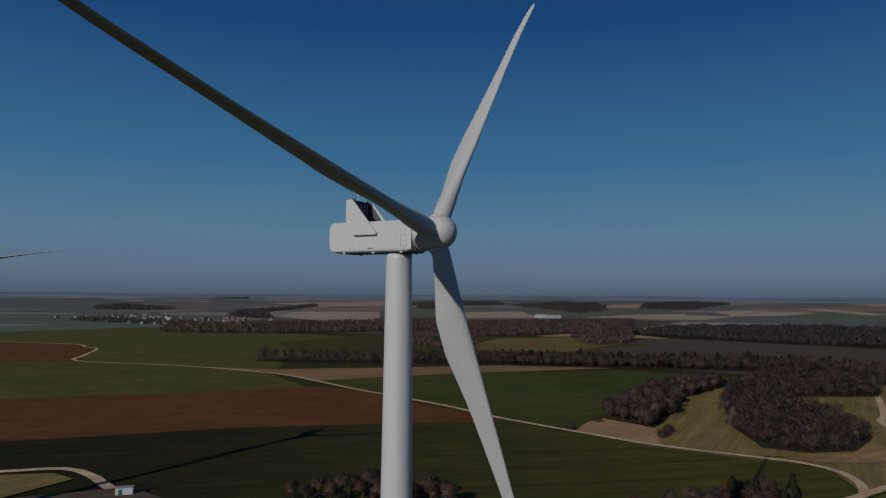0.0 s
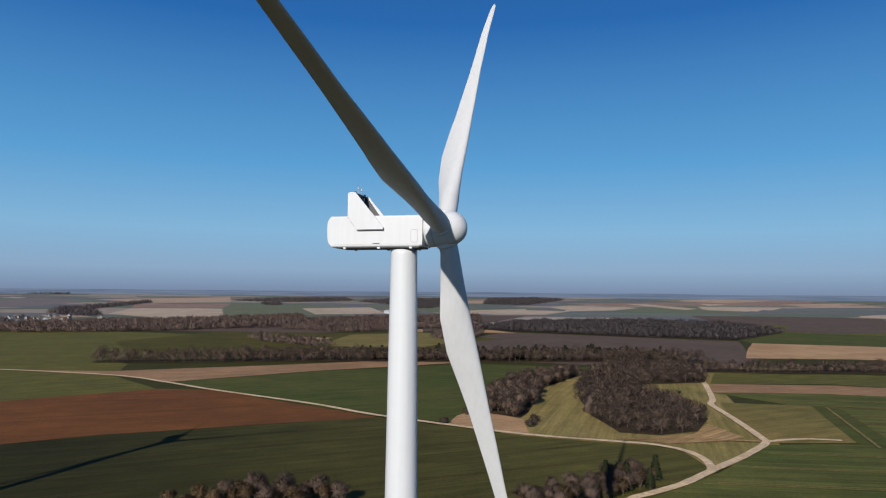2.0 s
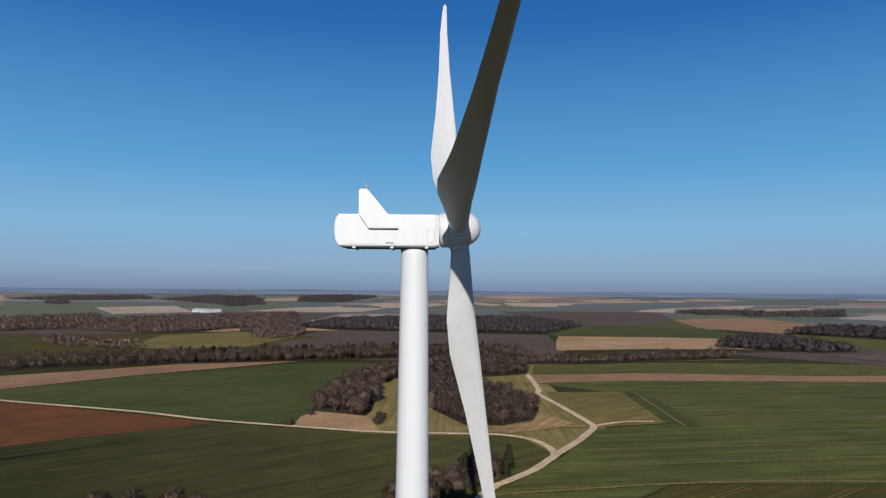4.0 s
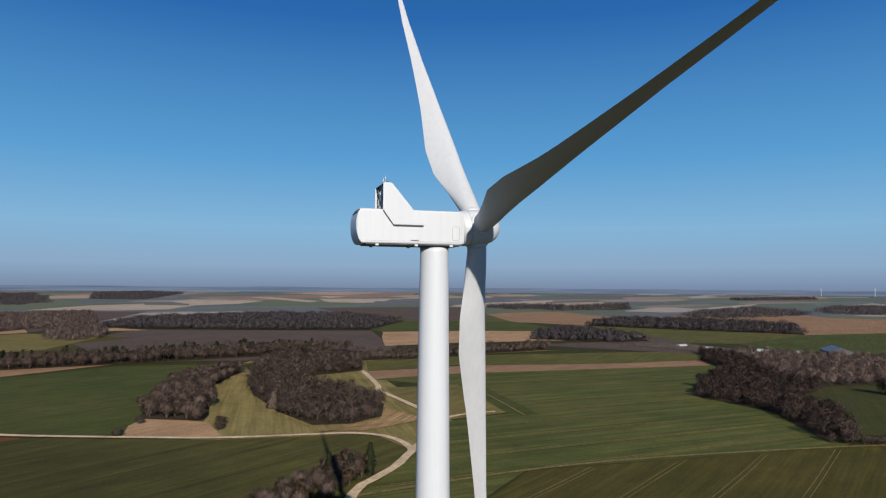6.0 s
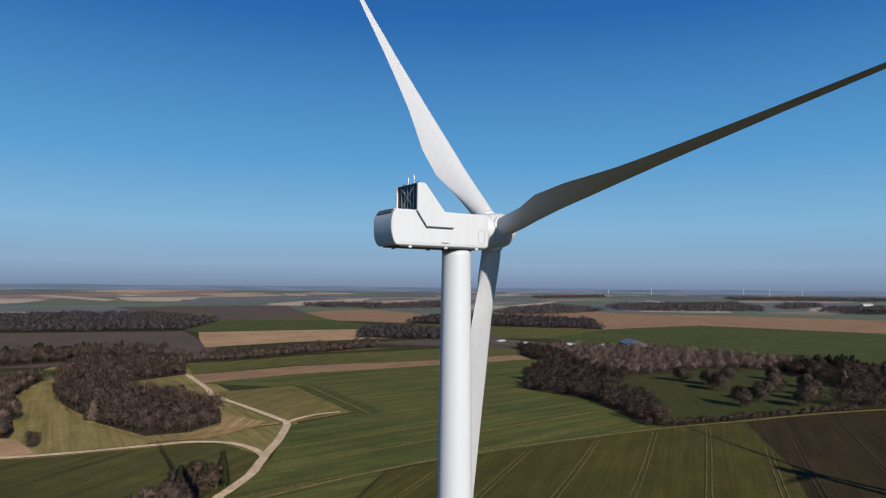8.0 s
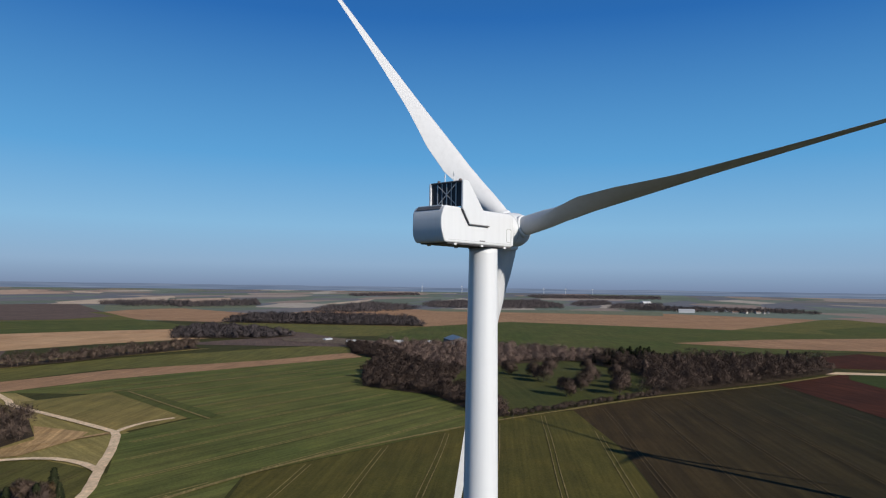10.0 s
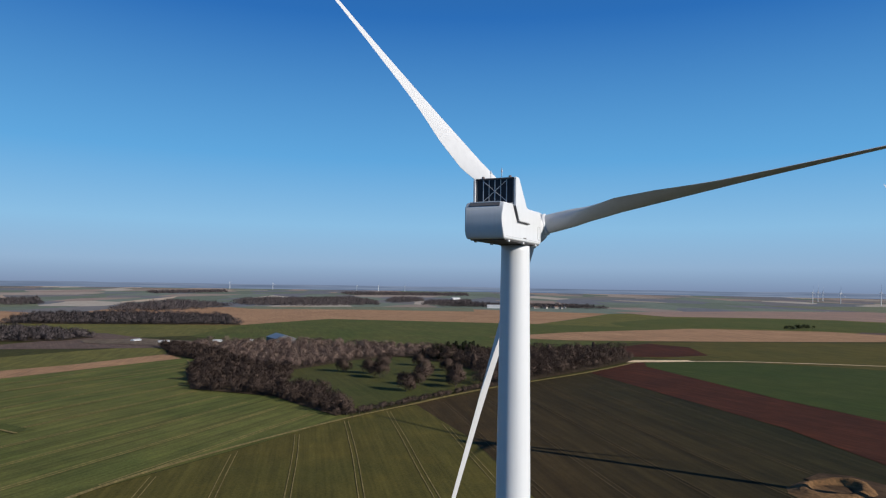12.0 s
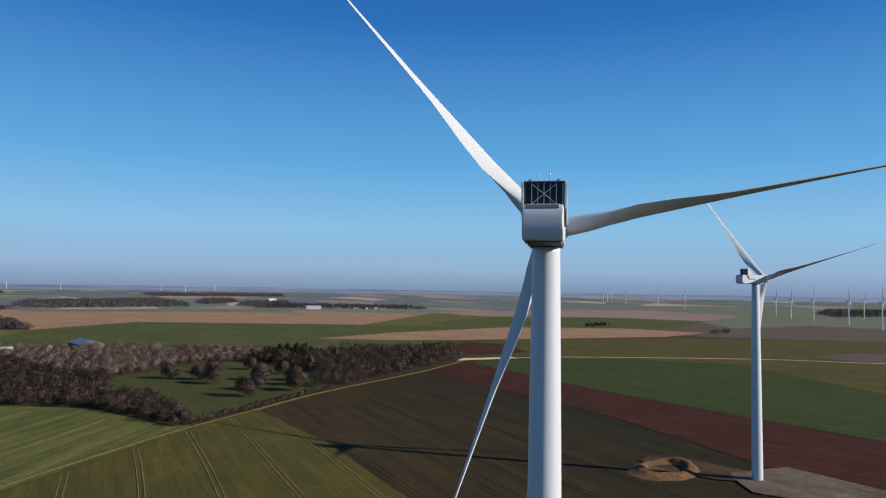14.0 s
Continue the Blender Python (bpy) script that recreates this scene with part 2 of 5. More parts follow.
def wavy(points, step=22.0, sway=1.2, closed=True):
    """The outline with points set between and swayed a little off the straight."""
    out = []
    pts = [Vector((x, y, 0)) for x, y in points]
    for i in range(len(pts) if closed else len(pts) - 1):
        a, b = pts[i], pts[(i + 1) % len(pts)]
        far = max(1.0, ((a + b) / 2 - MID).length / 500)
        k = max(1, int((b - a).length / (step * far)))
        side = Vector((-(b - a).y, (b - a).x, 0)).normalized()
        for j in range(k):
            p = a.lerp(b, j / k)
            if j:
                p = p + side * sway * far * noise.noise(p * 0.03)
            out.append((p.x, p.y))
    if not closed:
        out.append(points[-1])
    return out


def inside(poly, x, y):
    hit = False
    for (ax, ay), (bx, by) in zip(poly, poly[1:] + poly[:1]):
        if (ay > y) != (by > y) and x < (bx - ax) * (y - ay) / (by - ay) + ax:
            hit = not hit
    return hit


def draped(bm, lift):
    rmax = max(math.hypot(v.co.x - MID.x, v.co.y - MID.y) for v in bm.verts)
    if rmax > FLAT:
        for axis in (0, 1):
            lo, hi = min(v.co[axis] for v in bm.verts), max(v.co[axis] for v in bm.verts)
            for k in range(int(lo // 110) + 1, int(hi // 110) + 1):
                at, way = Vector((0, 0, 0)), Vector((0, 0, 0))
                at[axis], way[axis] = k * 110.0, 1.0
                bmesh.ops.bisect_plane(bm, geom=bm.verts[:] + bm.edges[:] + bm.faces[:], dist=0.01, plane_co=at, plane_no=way)
    for v in bm.verts:
        v.co.z = land(v.co.x, v.co.y) + lift


LIFTS = [0]


def field(points, material, label, layer=1, name="field", sway=1.2):
    """One farmed plot, laid on the ground."""
    bm = bmesh.new()
    face = bm.faces.new([bm.verts.new((x, y, 0)) for x, y in wavy(points, sway=sway)])
    if face.normal.z < 0 or (face.normal_update() or face.normal.z) < 0:
        face.normal_flip()
    bmesh.ops.triangulate(bm, faces=[face], ngon_method="EAR_CLIP")
    LIFTS[0] += 1
    draped(bm, 0.06 * layer + 0.0011 * LIFTS[0])
    for f in bm.faces:
        f.normal_update()
        if f.normal.z < 0:
            f.normal_flip()
    return tagged(part(name, bm, material), label, "field", "", "structure")


def ribbon(bm, points, width, lift=0.0, ragged=0.3, step=6.0):
    """A strip of that width along a bent line."""
    pts = [Vector((x, y, 0)) for x, y in points]
    dense = []
    for i in range(len(pts) - 1):
        p0, p1, p2, p3 = pts[max(0, i - 1)], pts[i], pts[i + 1], pts[min(len(pts) - 1, i + 2)]
        k = max(1, int((p2 - p1).length / step))
        for j in range(k):
            t = j / k
            dense.append(0.5 * (2 * p1 + (p2 - p0) * t + (2 * p0 - 5 * p1 + 4 * p2 - p3) * t * t + (3 * p1 - p0 - 3 * p2 + p3) * t ** 3))
    dense.append(pts[-1])
    last = None
    for i, p in enumerate(dense):
        way = (dense[min(i + 1, len(dense) - 1)] - dense[max(i - 1, 0)]).normalized()
        side = Vector((-way.y, way.x, 0))
        a = p + side * (width / 2 + ragged * noise.noise(p * 0.2))
        b = p - side * (width / 2 + ragged * noise.noise(p * 0.2 + Vector((9, 4, 2))))
        row = [bm.verts.new((q.x, q.y, land(q.x, q.y) + lift)) for q in (a, b)]
        if last:
            f = bm.faces.new((last[0], last[1], row[1], row[0]))
        last = row


def road(points, width, label, material=None, layer=6, name="road"):
    bm = bmesh.new()
    LIFTS[0] += 1
    ribbon(bm, points, width, 0.06 * layer + 0.0011 * LIFTS[0], width * 0.09, max(6.0, width * 1.2))
    return tagged(part(name, bm, material or TRACK), label, "track", "", "structure")


def ground_sheet():
    """One sheet out to the horizon."""
    bm = bmesh.new()
    rings = [60 * k for k in range(1, 26)] + [1500 + 60 * k for k in range(1, 45)] + [4200 + 40 * k for k in range(1, 15)] + [4775, 4790, 4796]
    n = 180
    last, centre = None, bm.verts.new((MID.x, MID.y, 0))
    for r in rings:
        row = []
        for k in range(n):
            a = 2 * math.pi * k / n
            x, y = MID.x + r * math.cos(a), MID.y + r * math.sin(a)
            row.append(bm.verts.new((x, y, land(x, y))))
        for k in range(n):
            j = (k + 1) % n
            if last is None:
                bm.faces.new((centre, row[k], row[j]))
            else:
                bm.faces.new((last[k], row[k], row[j], last[j]))
        last = row
    return bm

# ---- ground and fields ----
def farmland_material():
    """Far country: a patchwork of crops, soil and woods in long plots."""
    m, n, l, bsdf = nodes_of("distant_farmland")
    geo = n.new("ShaderNodeNewGeometry")
    mp = n.new("ShaderNodeMapping")
    mp.inputs["Rotation"].default_value, mp.inputs["Scale"].default_value = (0, 0, radians(24)), (0.55, 1.3, 0)
    l.new(geo.outputs["Position"], mp.inputs["Vector"])
    warp = texture(n, l, "ShaderNodeTexNoise", 0.002, 3.0, mp.outputs[0])
    add = n.new("ShaderNodeVectorMath")
    add.operation = "MULTIPLY_ADD"
    add.inputs[1].default_value = (140, 140, 0)
    l.new(warp.outputs["Color"], add.inputs[0])
    l.new(mp.outputs[0], add.inputs[2])
    cells = texture(n, l, "ShaderNodeTexVoronoi", 0.0042, 0.0, add.outputs[0])
    tint = n.new("ShaderNodeSeparateColor")
    l.new(cells.outputs["Color"], tint.inputs[0])
    # plot colours have the distance haze painted in, greyed towards blue
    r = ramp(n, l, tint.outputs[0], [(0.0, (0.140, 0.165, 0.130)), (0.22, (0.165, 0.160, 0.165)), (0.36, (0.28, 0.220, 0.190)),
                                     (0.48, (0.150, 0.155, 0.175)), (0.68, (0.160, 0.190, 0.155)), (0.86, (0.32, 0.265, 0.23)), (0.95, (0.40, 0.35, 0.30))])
    for node in n:
        if node.type == "VALTORGB":
            node.color_ramp.interpolation = "CONSTANT"
    fine = texture(n, l, "ShaderNodeTexNoise", 0.03, 6.0, geo.outputs["Position"], 0.7)
    tone = n.new("ShaderNodeValToRGB")
    tone.color_ramp.elements[0].position, tone.color_ramp.elements[0].color = 0.3, (0.75, 0.75, 0.75, 1)
    tone.color_ramp.elements[1].position, tone.color_ramp.elements[1].color = 0.7, (1.15, 1.15, 1.15, 1)
    l.new(fine.outputs[0], tone.inputs[0])
    l.new(mixed(n, l, r, tone.outputs[0], 1.0, "MULTIPLY"), bsdf.inputs["Base Color"])
    bsdf.inputs["Roughness"].default_value, bsdf.inputs["Specular IOR Level"].default_value = 1.0, 0.05
    return m


def far_rim():
    """The last of the distance: an added ring of low country, its haze a painted blue glow, closing the land in at the
    horizon.
    """
    m, n, l, bsdf = nodes_of("painted_haze")
    geo = n.new("ShaderNodeNewGeometry")
    mp = n.new("ShaderNodeMapping")
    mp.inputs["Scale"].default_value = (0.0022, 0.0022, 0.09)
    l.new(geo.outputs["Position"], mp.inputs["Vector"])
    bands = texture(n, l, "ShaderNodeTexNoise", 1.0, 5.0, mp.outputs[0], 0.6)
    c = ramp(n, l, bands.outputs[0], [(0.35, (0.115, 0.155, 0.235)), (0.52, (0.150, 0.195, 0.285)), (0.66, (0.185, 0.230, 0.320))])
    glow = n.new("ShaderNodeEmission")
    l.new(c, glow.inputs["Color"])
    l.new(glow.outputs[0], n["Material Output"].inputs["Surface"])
    bm = bmesh.new()
    last, steps = None, 360
    for k in range(steps + 1):
        a = 2 * math.pi * (k % steps) / steps
        x, y = math.cos(a) * 4490, math.sin(a) * 4490
        top = 66.5 + 3.5 * noise.noise(Vector((x * 0.002, y * 0.002, 0))) + 1.2 * noise.noise(Vector((x * 0.009, y * 0.009, 3)))
        row = [bm.verts.new((MID.x + x, MID.y + y, land(MID.x + x, MID.y + y) - 2)), bm.verts.new((MID.x + x * 1.01, MID.y + y * 1.01, top))]
        if last:
            bm.faces.new((last[0], row[0], row[1], last[1]))
        last = row
    return tagged(part("backdrop", bm, m), "distant country at the horizon with blue haze painted in", "backdrop", "", "structure")


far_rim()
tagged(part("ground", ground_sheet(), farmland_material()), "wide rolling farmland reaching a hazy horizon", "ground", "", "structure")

# plots north of the turbines, from the near crop outwards
field([(MID.x + 1350 * math.cos(k * 0.2), MID.y + 1350 * math.sin(k * 0.2)) for k in range(31)], CROP_DARK, "rough grass and crops between fields", 0.5, "ground_cover")
field([(90, 330), (140, 300), (150, 248), (210, 283), (244, 350), (310, 480), (356, 548), (480, 528), (600, 498), (480, 560), (300, 640), (200, 560), (100, 420)], GRASS, "rough grass round a track junction", 0.8, "ground_cover")
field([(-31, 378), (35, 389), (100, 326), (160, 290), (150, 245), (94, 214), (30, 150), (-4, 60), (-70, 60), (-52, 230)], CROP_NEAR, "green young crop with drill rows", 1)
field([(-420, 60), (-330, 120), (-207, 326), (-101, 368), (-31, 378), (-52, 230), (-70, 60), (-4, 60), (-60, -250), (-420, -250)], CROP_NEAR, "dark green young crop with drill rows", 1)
field([(-700, 330), (-290, 456), (-183, 484), (-104, 524), (-65, 512), (35, 389), (-31, 378), (-101, 366), (-207, 326), (-420, 250), (-700, 180)],
      SOIL_RED, "red-brown tilled field beside a chalky track", 2)
field([(-620, 960), (-494, 922), (-432, 852), (-368, 700), (-760, 640), (-900, 860)], SOIL_RED, "brown tilled plot inside a bend in the track", 3)
field([(-760, 640), (-368, 700), (-252, 663), (-151, 608), (-104, 524), (-183, 484), (-290, 456), (-700, 330)], CROP, "green strip of young crop", 2)
field([(-900, 1020), (-494, 926), (-432, 854), (-368, 702), (-252, 666), (-151, 618), (-159, 700), (-180, 730), (-66, 720), (14, 1050), (-600, 1400)],
      CROP, "broad green field below the village", 1)
field([(-252, 664), (-159, 640), (-27, 668), (125, 708), (169, 672), (9, 616), (-101, 560), (-151, 608)], SOIL_TAN, "long tan stubble strip along a hedgerow", 4)
field([(-101, 558), (9, 612), (164, 654), (281, 598), (255, 570), (167, 488), (95, 405), (72, 366), (35, 392), (-65, 512)], CROP_BRIGHT, "bright green crop below a strip wood", 3)
field([(68, 360), (80, 385), (96, 402), (113, 368), (112, 345), (103, 330)], SOIL_PALE, "pale bare clearing beside a copse", 5)
field([(103, 330), (113, 366), (157, 461), (170, 490), (216, 545), (260, 575), (249, 555), (190, 470), (176, 441), (148, 366), (144, 330), (137, 310)], GRASS, "curving grass lane between two woods", 5)
field([(144, 309), (153, 380), (190, 470), (290, 610), (326, 512), (240, 385), (205, 303), (170, 300)], GRASS, "olive grass between woodland and the track", 4)
field([(144, 310), (185, 314), (208, 338), (205, 303), (192, 297), (160, 296)], DRY_GRASS, "dry sandy patch beside the track junction", 6)
field([(160, 280), (190, 296), (206, 290), (180, 268), (154, 252)], GRASS, "grassy triangle between three tracks", 5)
field([(260, 401), (309, 379), (250, 281), (209, 289), (232, 352)], CROP_THIN, "small thin yellowish crop plot in the fork of tracks", 4)
field([(310, 378), (318, 362), (259, 265), (249, 280)], CROP_BRIGHT, "narrow dark green strip of crop", 5)
field([(309, 484), (404, 466), (571, 311), (604, 335), (690, 372), (683, 400), (619, 440), (477, 518), (356, 546), (317, 495)], CROP, "green strip beyond the stubble", 3)
field([(282, 442), (360, 421), (474, 362), (575, 311), (612, 338), (512, 383), (403, 458), (309, 484)], SOIL_TAN, "tan stubble strip beside green crops", 4)
field([(94, 214), (150, 245), (206, 286), (250, 279), (300, 378), (282, 442), (360, 421), (474, 362), (610, 335), (520, 255), (430, 215), (330, 122), (298, 124), (163, 196), (30, 150)],
      CROP_STRIPED, "green crop striped by drill rows", 2)
field([(-4, 60), (30, 150), (163, 195), (300, 124), (342, 88), (255, 61), (172, 46), (60, 20), (-40, -60)], CROP_OLIVE, "olive green crop with wheel tracks", 2)
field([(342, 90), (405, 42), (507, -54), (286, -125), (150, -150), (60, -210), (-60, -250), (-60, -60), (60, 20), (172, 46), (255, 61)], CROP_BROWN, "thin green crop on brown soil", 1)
field([(507, -54), (606, -130), (560, -118), (379, -149), (195, -203), (60, -260), (60, -180), (150, -110), (286, -104)], SOIL_DARK_RED, "dark red tilled strip with fine furrows", 3)
field([(560, -119), (606, -132), (628, -246), (501, -555), (200, -520), (60, -262), (195, -204), (379, -150)], CROP_DEEP, "deep green crop beyond red soil", 2)
field([(490, 660), (380, 560), (290, 612), (230, 660), (169, 672), (209, 930), (273, 1034), (361, 1160), (644, 906), (544, 756)], SOIL_PURPLE, "mauve-brown fallow scrub field", 2)
field([(640, 872), (755, 804), (900, 690), (760, 560), (590, 640), (478, 668), (544, 754)], SOIL_PALE, "pale sandy field in front of woods", 3)
field([(662, 930), (883, 1105), (1060, 960), (900, 690), (755, 806), (640, 874)], CROP_BRIGHT, "green field beside a large wood", 2)
field([(930, 720), (1048, 771), (1105, 401), (1000, 330), (850, 400), (760, 520), (700, 640), (760, 560), (900, 690)], CROP, "flat green field in front of a wood", 2)
field([(777, 246), (742, 300), (850, 400), (1105, 401), (1355, 290), (1270, -128), (1150, -420), (930, -330), (820, -160), (700, 30), (690, 130)], CROP_BRIGHT, "wide green field behind the farm wood", 2)
field([(1105, 401), (1048, 771), (1387, 857), (1750, 900), (2050, 500), (2060, 0), (1850, -420), (1270, -128), (1355, 290)], SOIL_TAN, "broad pinkish tan field", 2)

field([(1150, -420), (1270, -128), (1850, -420), (2050, -820), (1600, -1100), (1090, -640)], CROP, "far green field", 1)
field([(1090, -640), (1600, -1100), (1450, -1400), (1080, -1228), (700, -1000)], SOIL_PURPLE, "mauve-brown field on the plain", 1)
field([(624, 566), (756, 522), (894, 589), (868, 516), (773, 410), (679, 358), (649, 457)], SOIL_PURPLE, "mauve scrub beside a farm yard", 4)
# mid-distance plots
field([(-295, 1265), (39, 1166), (376, 1385), (427, 1820), (-422, 1845), (-620, 1500)], SOIL_PURPLE, "mauve-brown scrub in the middle distance", 1)
field([(-236, 993), (-128, 1200), (251, 1119), (300, 980), (209, 930), (169, 720), (93, 760), (-40, 770), (-160, 750)], CROP_OLIVE, "light green field behind a strip wood", 2)
field([(960, 1390), (1300, 1250), (1700, 1700), (1200, 1900)], SOIL_PURPLE, "mauve-brown field behind a great wood", 2)
field([(883, 1110), (1060, 962), (1300, 1250), (960, 1385)], CROP, "green field behind a pale one", 2)
field([(1048, 775), (1387, 860), (1640, 1340), (1300, 1250), (1060, 962)], SOIL_TAN, "tan field beyond a wood", 2)

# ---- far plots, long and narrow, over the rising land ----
# distance haze is mixed into these base colours: paler and bluer than near plots
HAZY_SOILS = [field_material("far_" + n, a, b, g, 20, 0.12, 0.006) for n, a, b, g in (
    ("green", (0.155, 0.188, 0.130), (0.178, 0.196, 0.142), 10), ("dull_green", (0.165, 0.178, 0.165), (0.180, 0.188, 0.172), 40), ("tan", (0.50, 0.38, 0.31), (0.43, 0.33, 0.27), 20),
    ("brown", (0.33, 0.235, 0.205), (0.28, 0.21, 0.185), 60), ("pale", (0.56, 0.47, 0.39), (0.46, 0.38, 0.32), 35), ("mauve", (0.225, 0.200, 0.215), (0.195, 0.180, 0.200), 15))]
field([(-490, 2043), (-517, 2489), (-228, 2487), (-154, 1620), (-291, 1732), (-392, 1897)], HAZY_SOILS[4], "pale dry field beyond the valley", 4)
field([(-528, 2547), (-600, 2941), (-247, 3109), (-232, 2546)], HAZY_SOILS[3], "brown strip beyond a pale field", 3)
field([(-896, 3556), (-330, 4176), (-260, 3277), (-567, 3110)], HAZY_SOILS[2], "tan strip on the far slope", 3)
field([(-220, 2431), (-151, 1621), (-100, 1751), (167, 2042), (234, 2818), (-241, 3030)], HAZY_SOILS[0], "dull green field on the far slope", 3)
field([(-624, 1940), (-528, 1955), (-482, 1848), (-554, 1769)], HAZY_SOILS[2], "tan plot beside the village", 5)
field([(-1111, 2398), (-871, 2651), (-831, 3200), (-1200, 3744), (-1302, 3110)], HAZY_SOILS[5], "mauve fallow above the village", 2)
field([(43, 2553), (305, 2672), (287, 2090), (68, 2024)], HAZY_SOILS[4], "pale tan field above the valley wood", 4)
field([(285, 2873), (805, 3363), (710, 2530), (587, 2107), (375, 2222)], HAZY_SOILS[0], "green strip behind farm halls", 3)
field([(427, 2123), (676, 2413), (888, 2516), (786, 2237), (574, 2063)], HAZY_SOILS[4], "pale strip behind a farm", 4)
field([(902, 3752), (1193, 4066), (1407, 3845), (1156, 3173), (888, 3456)], HAZY_SOILS[3], "pinkish brown strip near the horizon", 3)
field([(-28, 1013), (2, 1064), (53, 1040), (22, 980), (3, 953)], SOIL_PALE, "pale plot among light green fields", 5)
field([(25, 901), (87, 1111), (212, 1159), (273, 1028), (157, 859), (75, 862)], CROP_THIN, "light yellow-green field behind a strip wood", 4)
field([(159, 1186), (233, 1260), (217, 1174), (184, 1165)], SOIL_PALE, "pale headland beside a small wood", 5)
field([(1071, 2564), (1398, 2740), (1402, 2593), (1176, 2361), (946, 2273)], HAZY_SOILS[4], "pale plot near the horizon", 4)
field([(1632, 3128), (1723, 3116), (1615, 2491), (1488, 2378)], HAZY_SOILS[4], "narrow pale strip near the horizon", 4)
field([(1773, 2685), (1905, 2741), (2062, 2552), (1824, 2317), (1766, 2464)], HAZY_SOILS[4], "pale ploughed strip near the horizon", 4)
field([(2397, 2986), (2867, 3040), (2561, 2506), (2206, 2519)], HAZY_SOILS[2], "tan strip near the horizon", 4)
field([(1746, 1826), (2097, 1951), (2582, 1995), (2412, 1865), (1876, 1749), (1681, 1748)], HAZY_SOILS[4], "pale curved strip behind fields", 4)
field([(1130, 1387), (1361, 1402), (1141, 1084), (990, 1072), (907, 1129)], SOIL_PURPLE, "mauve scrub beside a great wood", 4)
field([(2136, 3644), (2580, 3822), (2753, 3476), (2239, 3215)], HAZY_SOILS[2], "pinkish tan field on the plain", 3)
field([(532, 2094), (759, 2443), (965, 2273), (767, 2002), (612, 2001)], HAZY_SOILS[4], "pale tan field behind a great wood", 4)
field([(1056, 2704), (1253, 2940), (1328, 2651), (1130, 2378), (1010, 2442)], HAZY_SOILS[4], "pale field on a low rise", 4)
field([(808, 3543), (1086, 3749), (935, 3239), (770, 3213)], HAZY_SOILS[2], "pink strip near the horizon", 4)
field([(1798, 2772), (1944, 2498), (1680, 2214), (1595, 2428)], HAZY_SOILS[4], "white chalky strip far off", 5)
field([(1368, 3262), (2168, 3351), (2812, 3250), (2399, 2761), (1836, 2853), (1388, 2791)], HAZY_SOILS[3], "pinkish plain near the horizon", 2)
field([(1318, 2656), (1786, 2778), (1561, 2132), (1315, 2071), (1177, 2218)], HAZY_SOILS[0], "dull green strip far off", 3)
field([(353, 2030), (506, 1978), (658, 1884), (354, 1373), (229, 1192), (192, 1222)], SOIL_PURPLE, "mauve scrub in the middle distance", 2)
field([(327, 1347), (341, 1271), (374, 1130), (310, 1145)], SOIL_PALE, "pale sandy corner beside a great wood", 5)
field([(1642, 2527), (1852, 2386), (1632, 2209), (1560, 2340)], HAZY_SOILS[4], "chalky plot far off", 5)
field([(2047, 3142), (2122, 2998), (1890, 2826)], HAZY_SOILS[4], "pale plot by the horizon", 5)
field([(2840, 2792), (2810, 2565), (2640, 2446), (2629, 2572)], HAZY_SOILS[4], "thin pale strip far off", 5)
field([(1600, 1720), (1928, 1811), (2388, 1876), (2091, 1667), (1719, 1612)], HAZY_SOILS[4], "pale pinkish strip on the plain", 4)
field([(2266, 1784), (2573, 1712), (2267, 1505), (1868, 1474)], HAZY_SOILS[2], "pink field near the horizon", 3)
field([(1643, 1545), (1868, 1474), (2327, 1448), (1754, 1110), (1551, 1258), (1350, 1296)], HAZY_SOILS[0], "dull green strip on the plain", 3)
field([(2173, 1092), (2902, 1167), (2391, 1025), (2140, 1050)], HAZY_SOILS[4], "pale plot between dark woods", 5)
field([(1932, 671), (2137, 248), (2157, -54), (1866, -42), (1885, 292), (1821, 572)], HAZY_SOILS[0], "dull green plain before dark woods", 2)
field([(1969, -457), (2171, -993), (2203, -1383), (1761, -1422), (1459, -1065), (1639, -924), (1696, -761), (1711, -531)], HAZY_SOILS[3], "red-brown tilled band on the plain", 3)
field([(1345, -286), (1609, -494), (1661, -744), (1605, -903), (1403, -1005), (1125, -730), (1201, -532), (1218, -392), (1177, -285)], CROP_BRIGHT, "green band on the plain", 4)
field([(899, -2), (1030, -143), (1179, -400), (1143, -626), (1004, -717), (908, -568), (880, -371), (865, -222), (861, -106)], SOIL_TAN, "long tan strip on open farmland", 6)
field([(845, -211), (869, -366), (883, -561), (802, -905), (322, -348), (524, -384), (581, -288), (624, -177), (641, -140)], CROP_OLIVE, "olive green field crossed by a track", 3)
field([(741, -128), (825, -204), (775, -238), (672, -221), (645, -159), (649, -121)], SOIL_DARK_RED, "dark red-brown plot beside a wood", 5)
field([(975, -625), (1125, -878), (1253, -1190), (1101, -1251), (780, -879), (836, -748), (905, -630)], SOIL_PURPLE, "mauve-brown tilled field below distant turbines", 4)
field([(2726, -1264), (2716, -2026), (2100, -2411), (1101, -1251), (1253, -1190), (1145, -894), (1403, -1005), (1761, -1422), (2203, -1383)], HAZY_SOILS[0], "dull green plain below distant turbines", 2)
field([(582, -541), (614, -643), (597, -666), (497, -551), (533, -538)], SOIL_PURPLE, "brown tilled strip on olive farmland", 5)

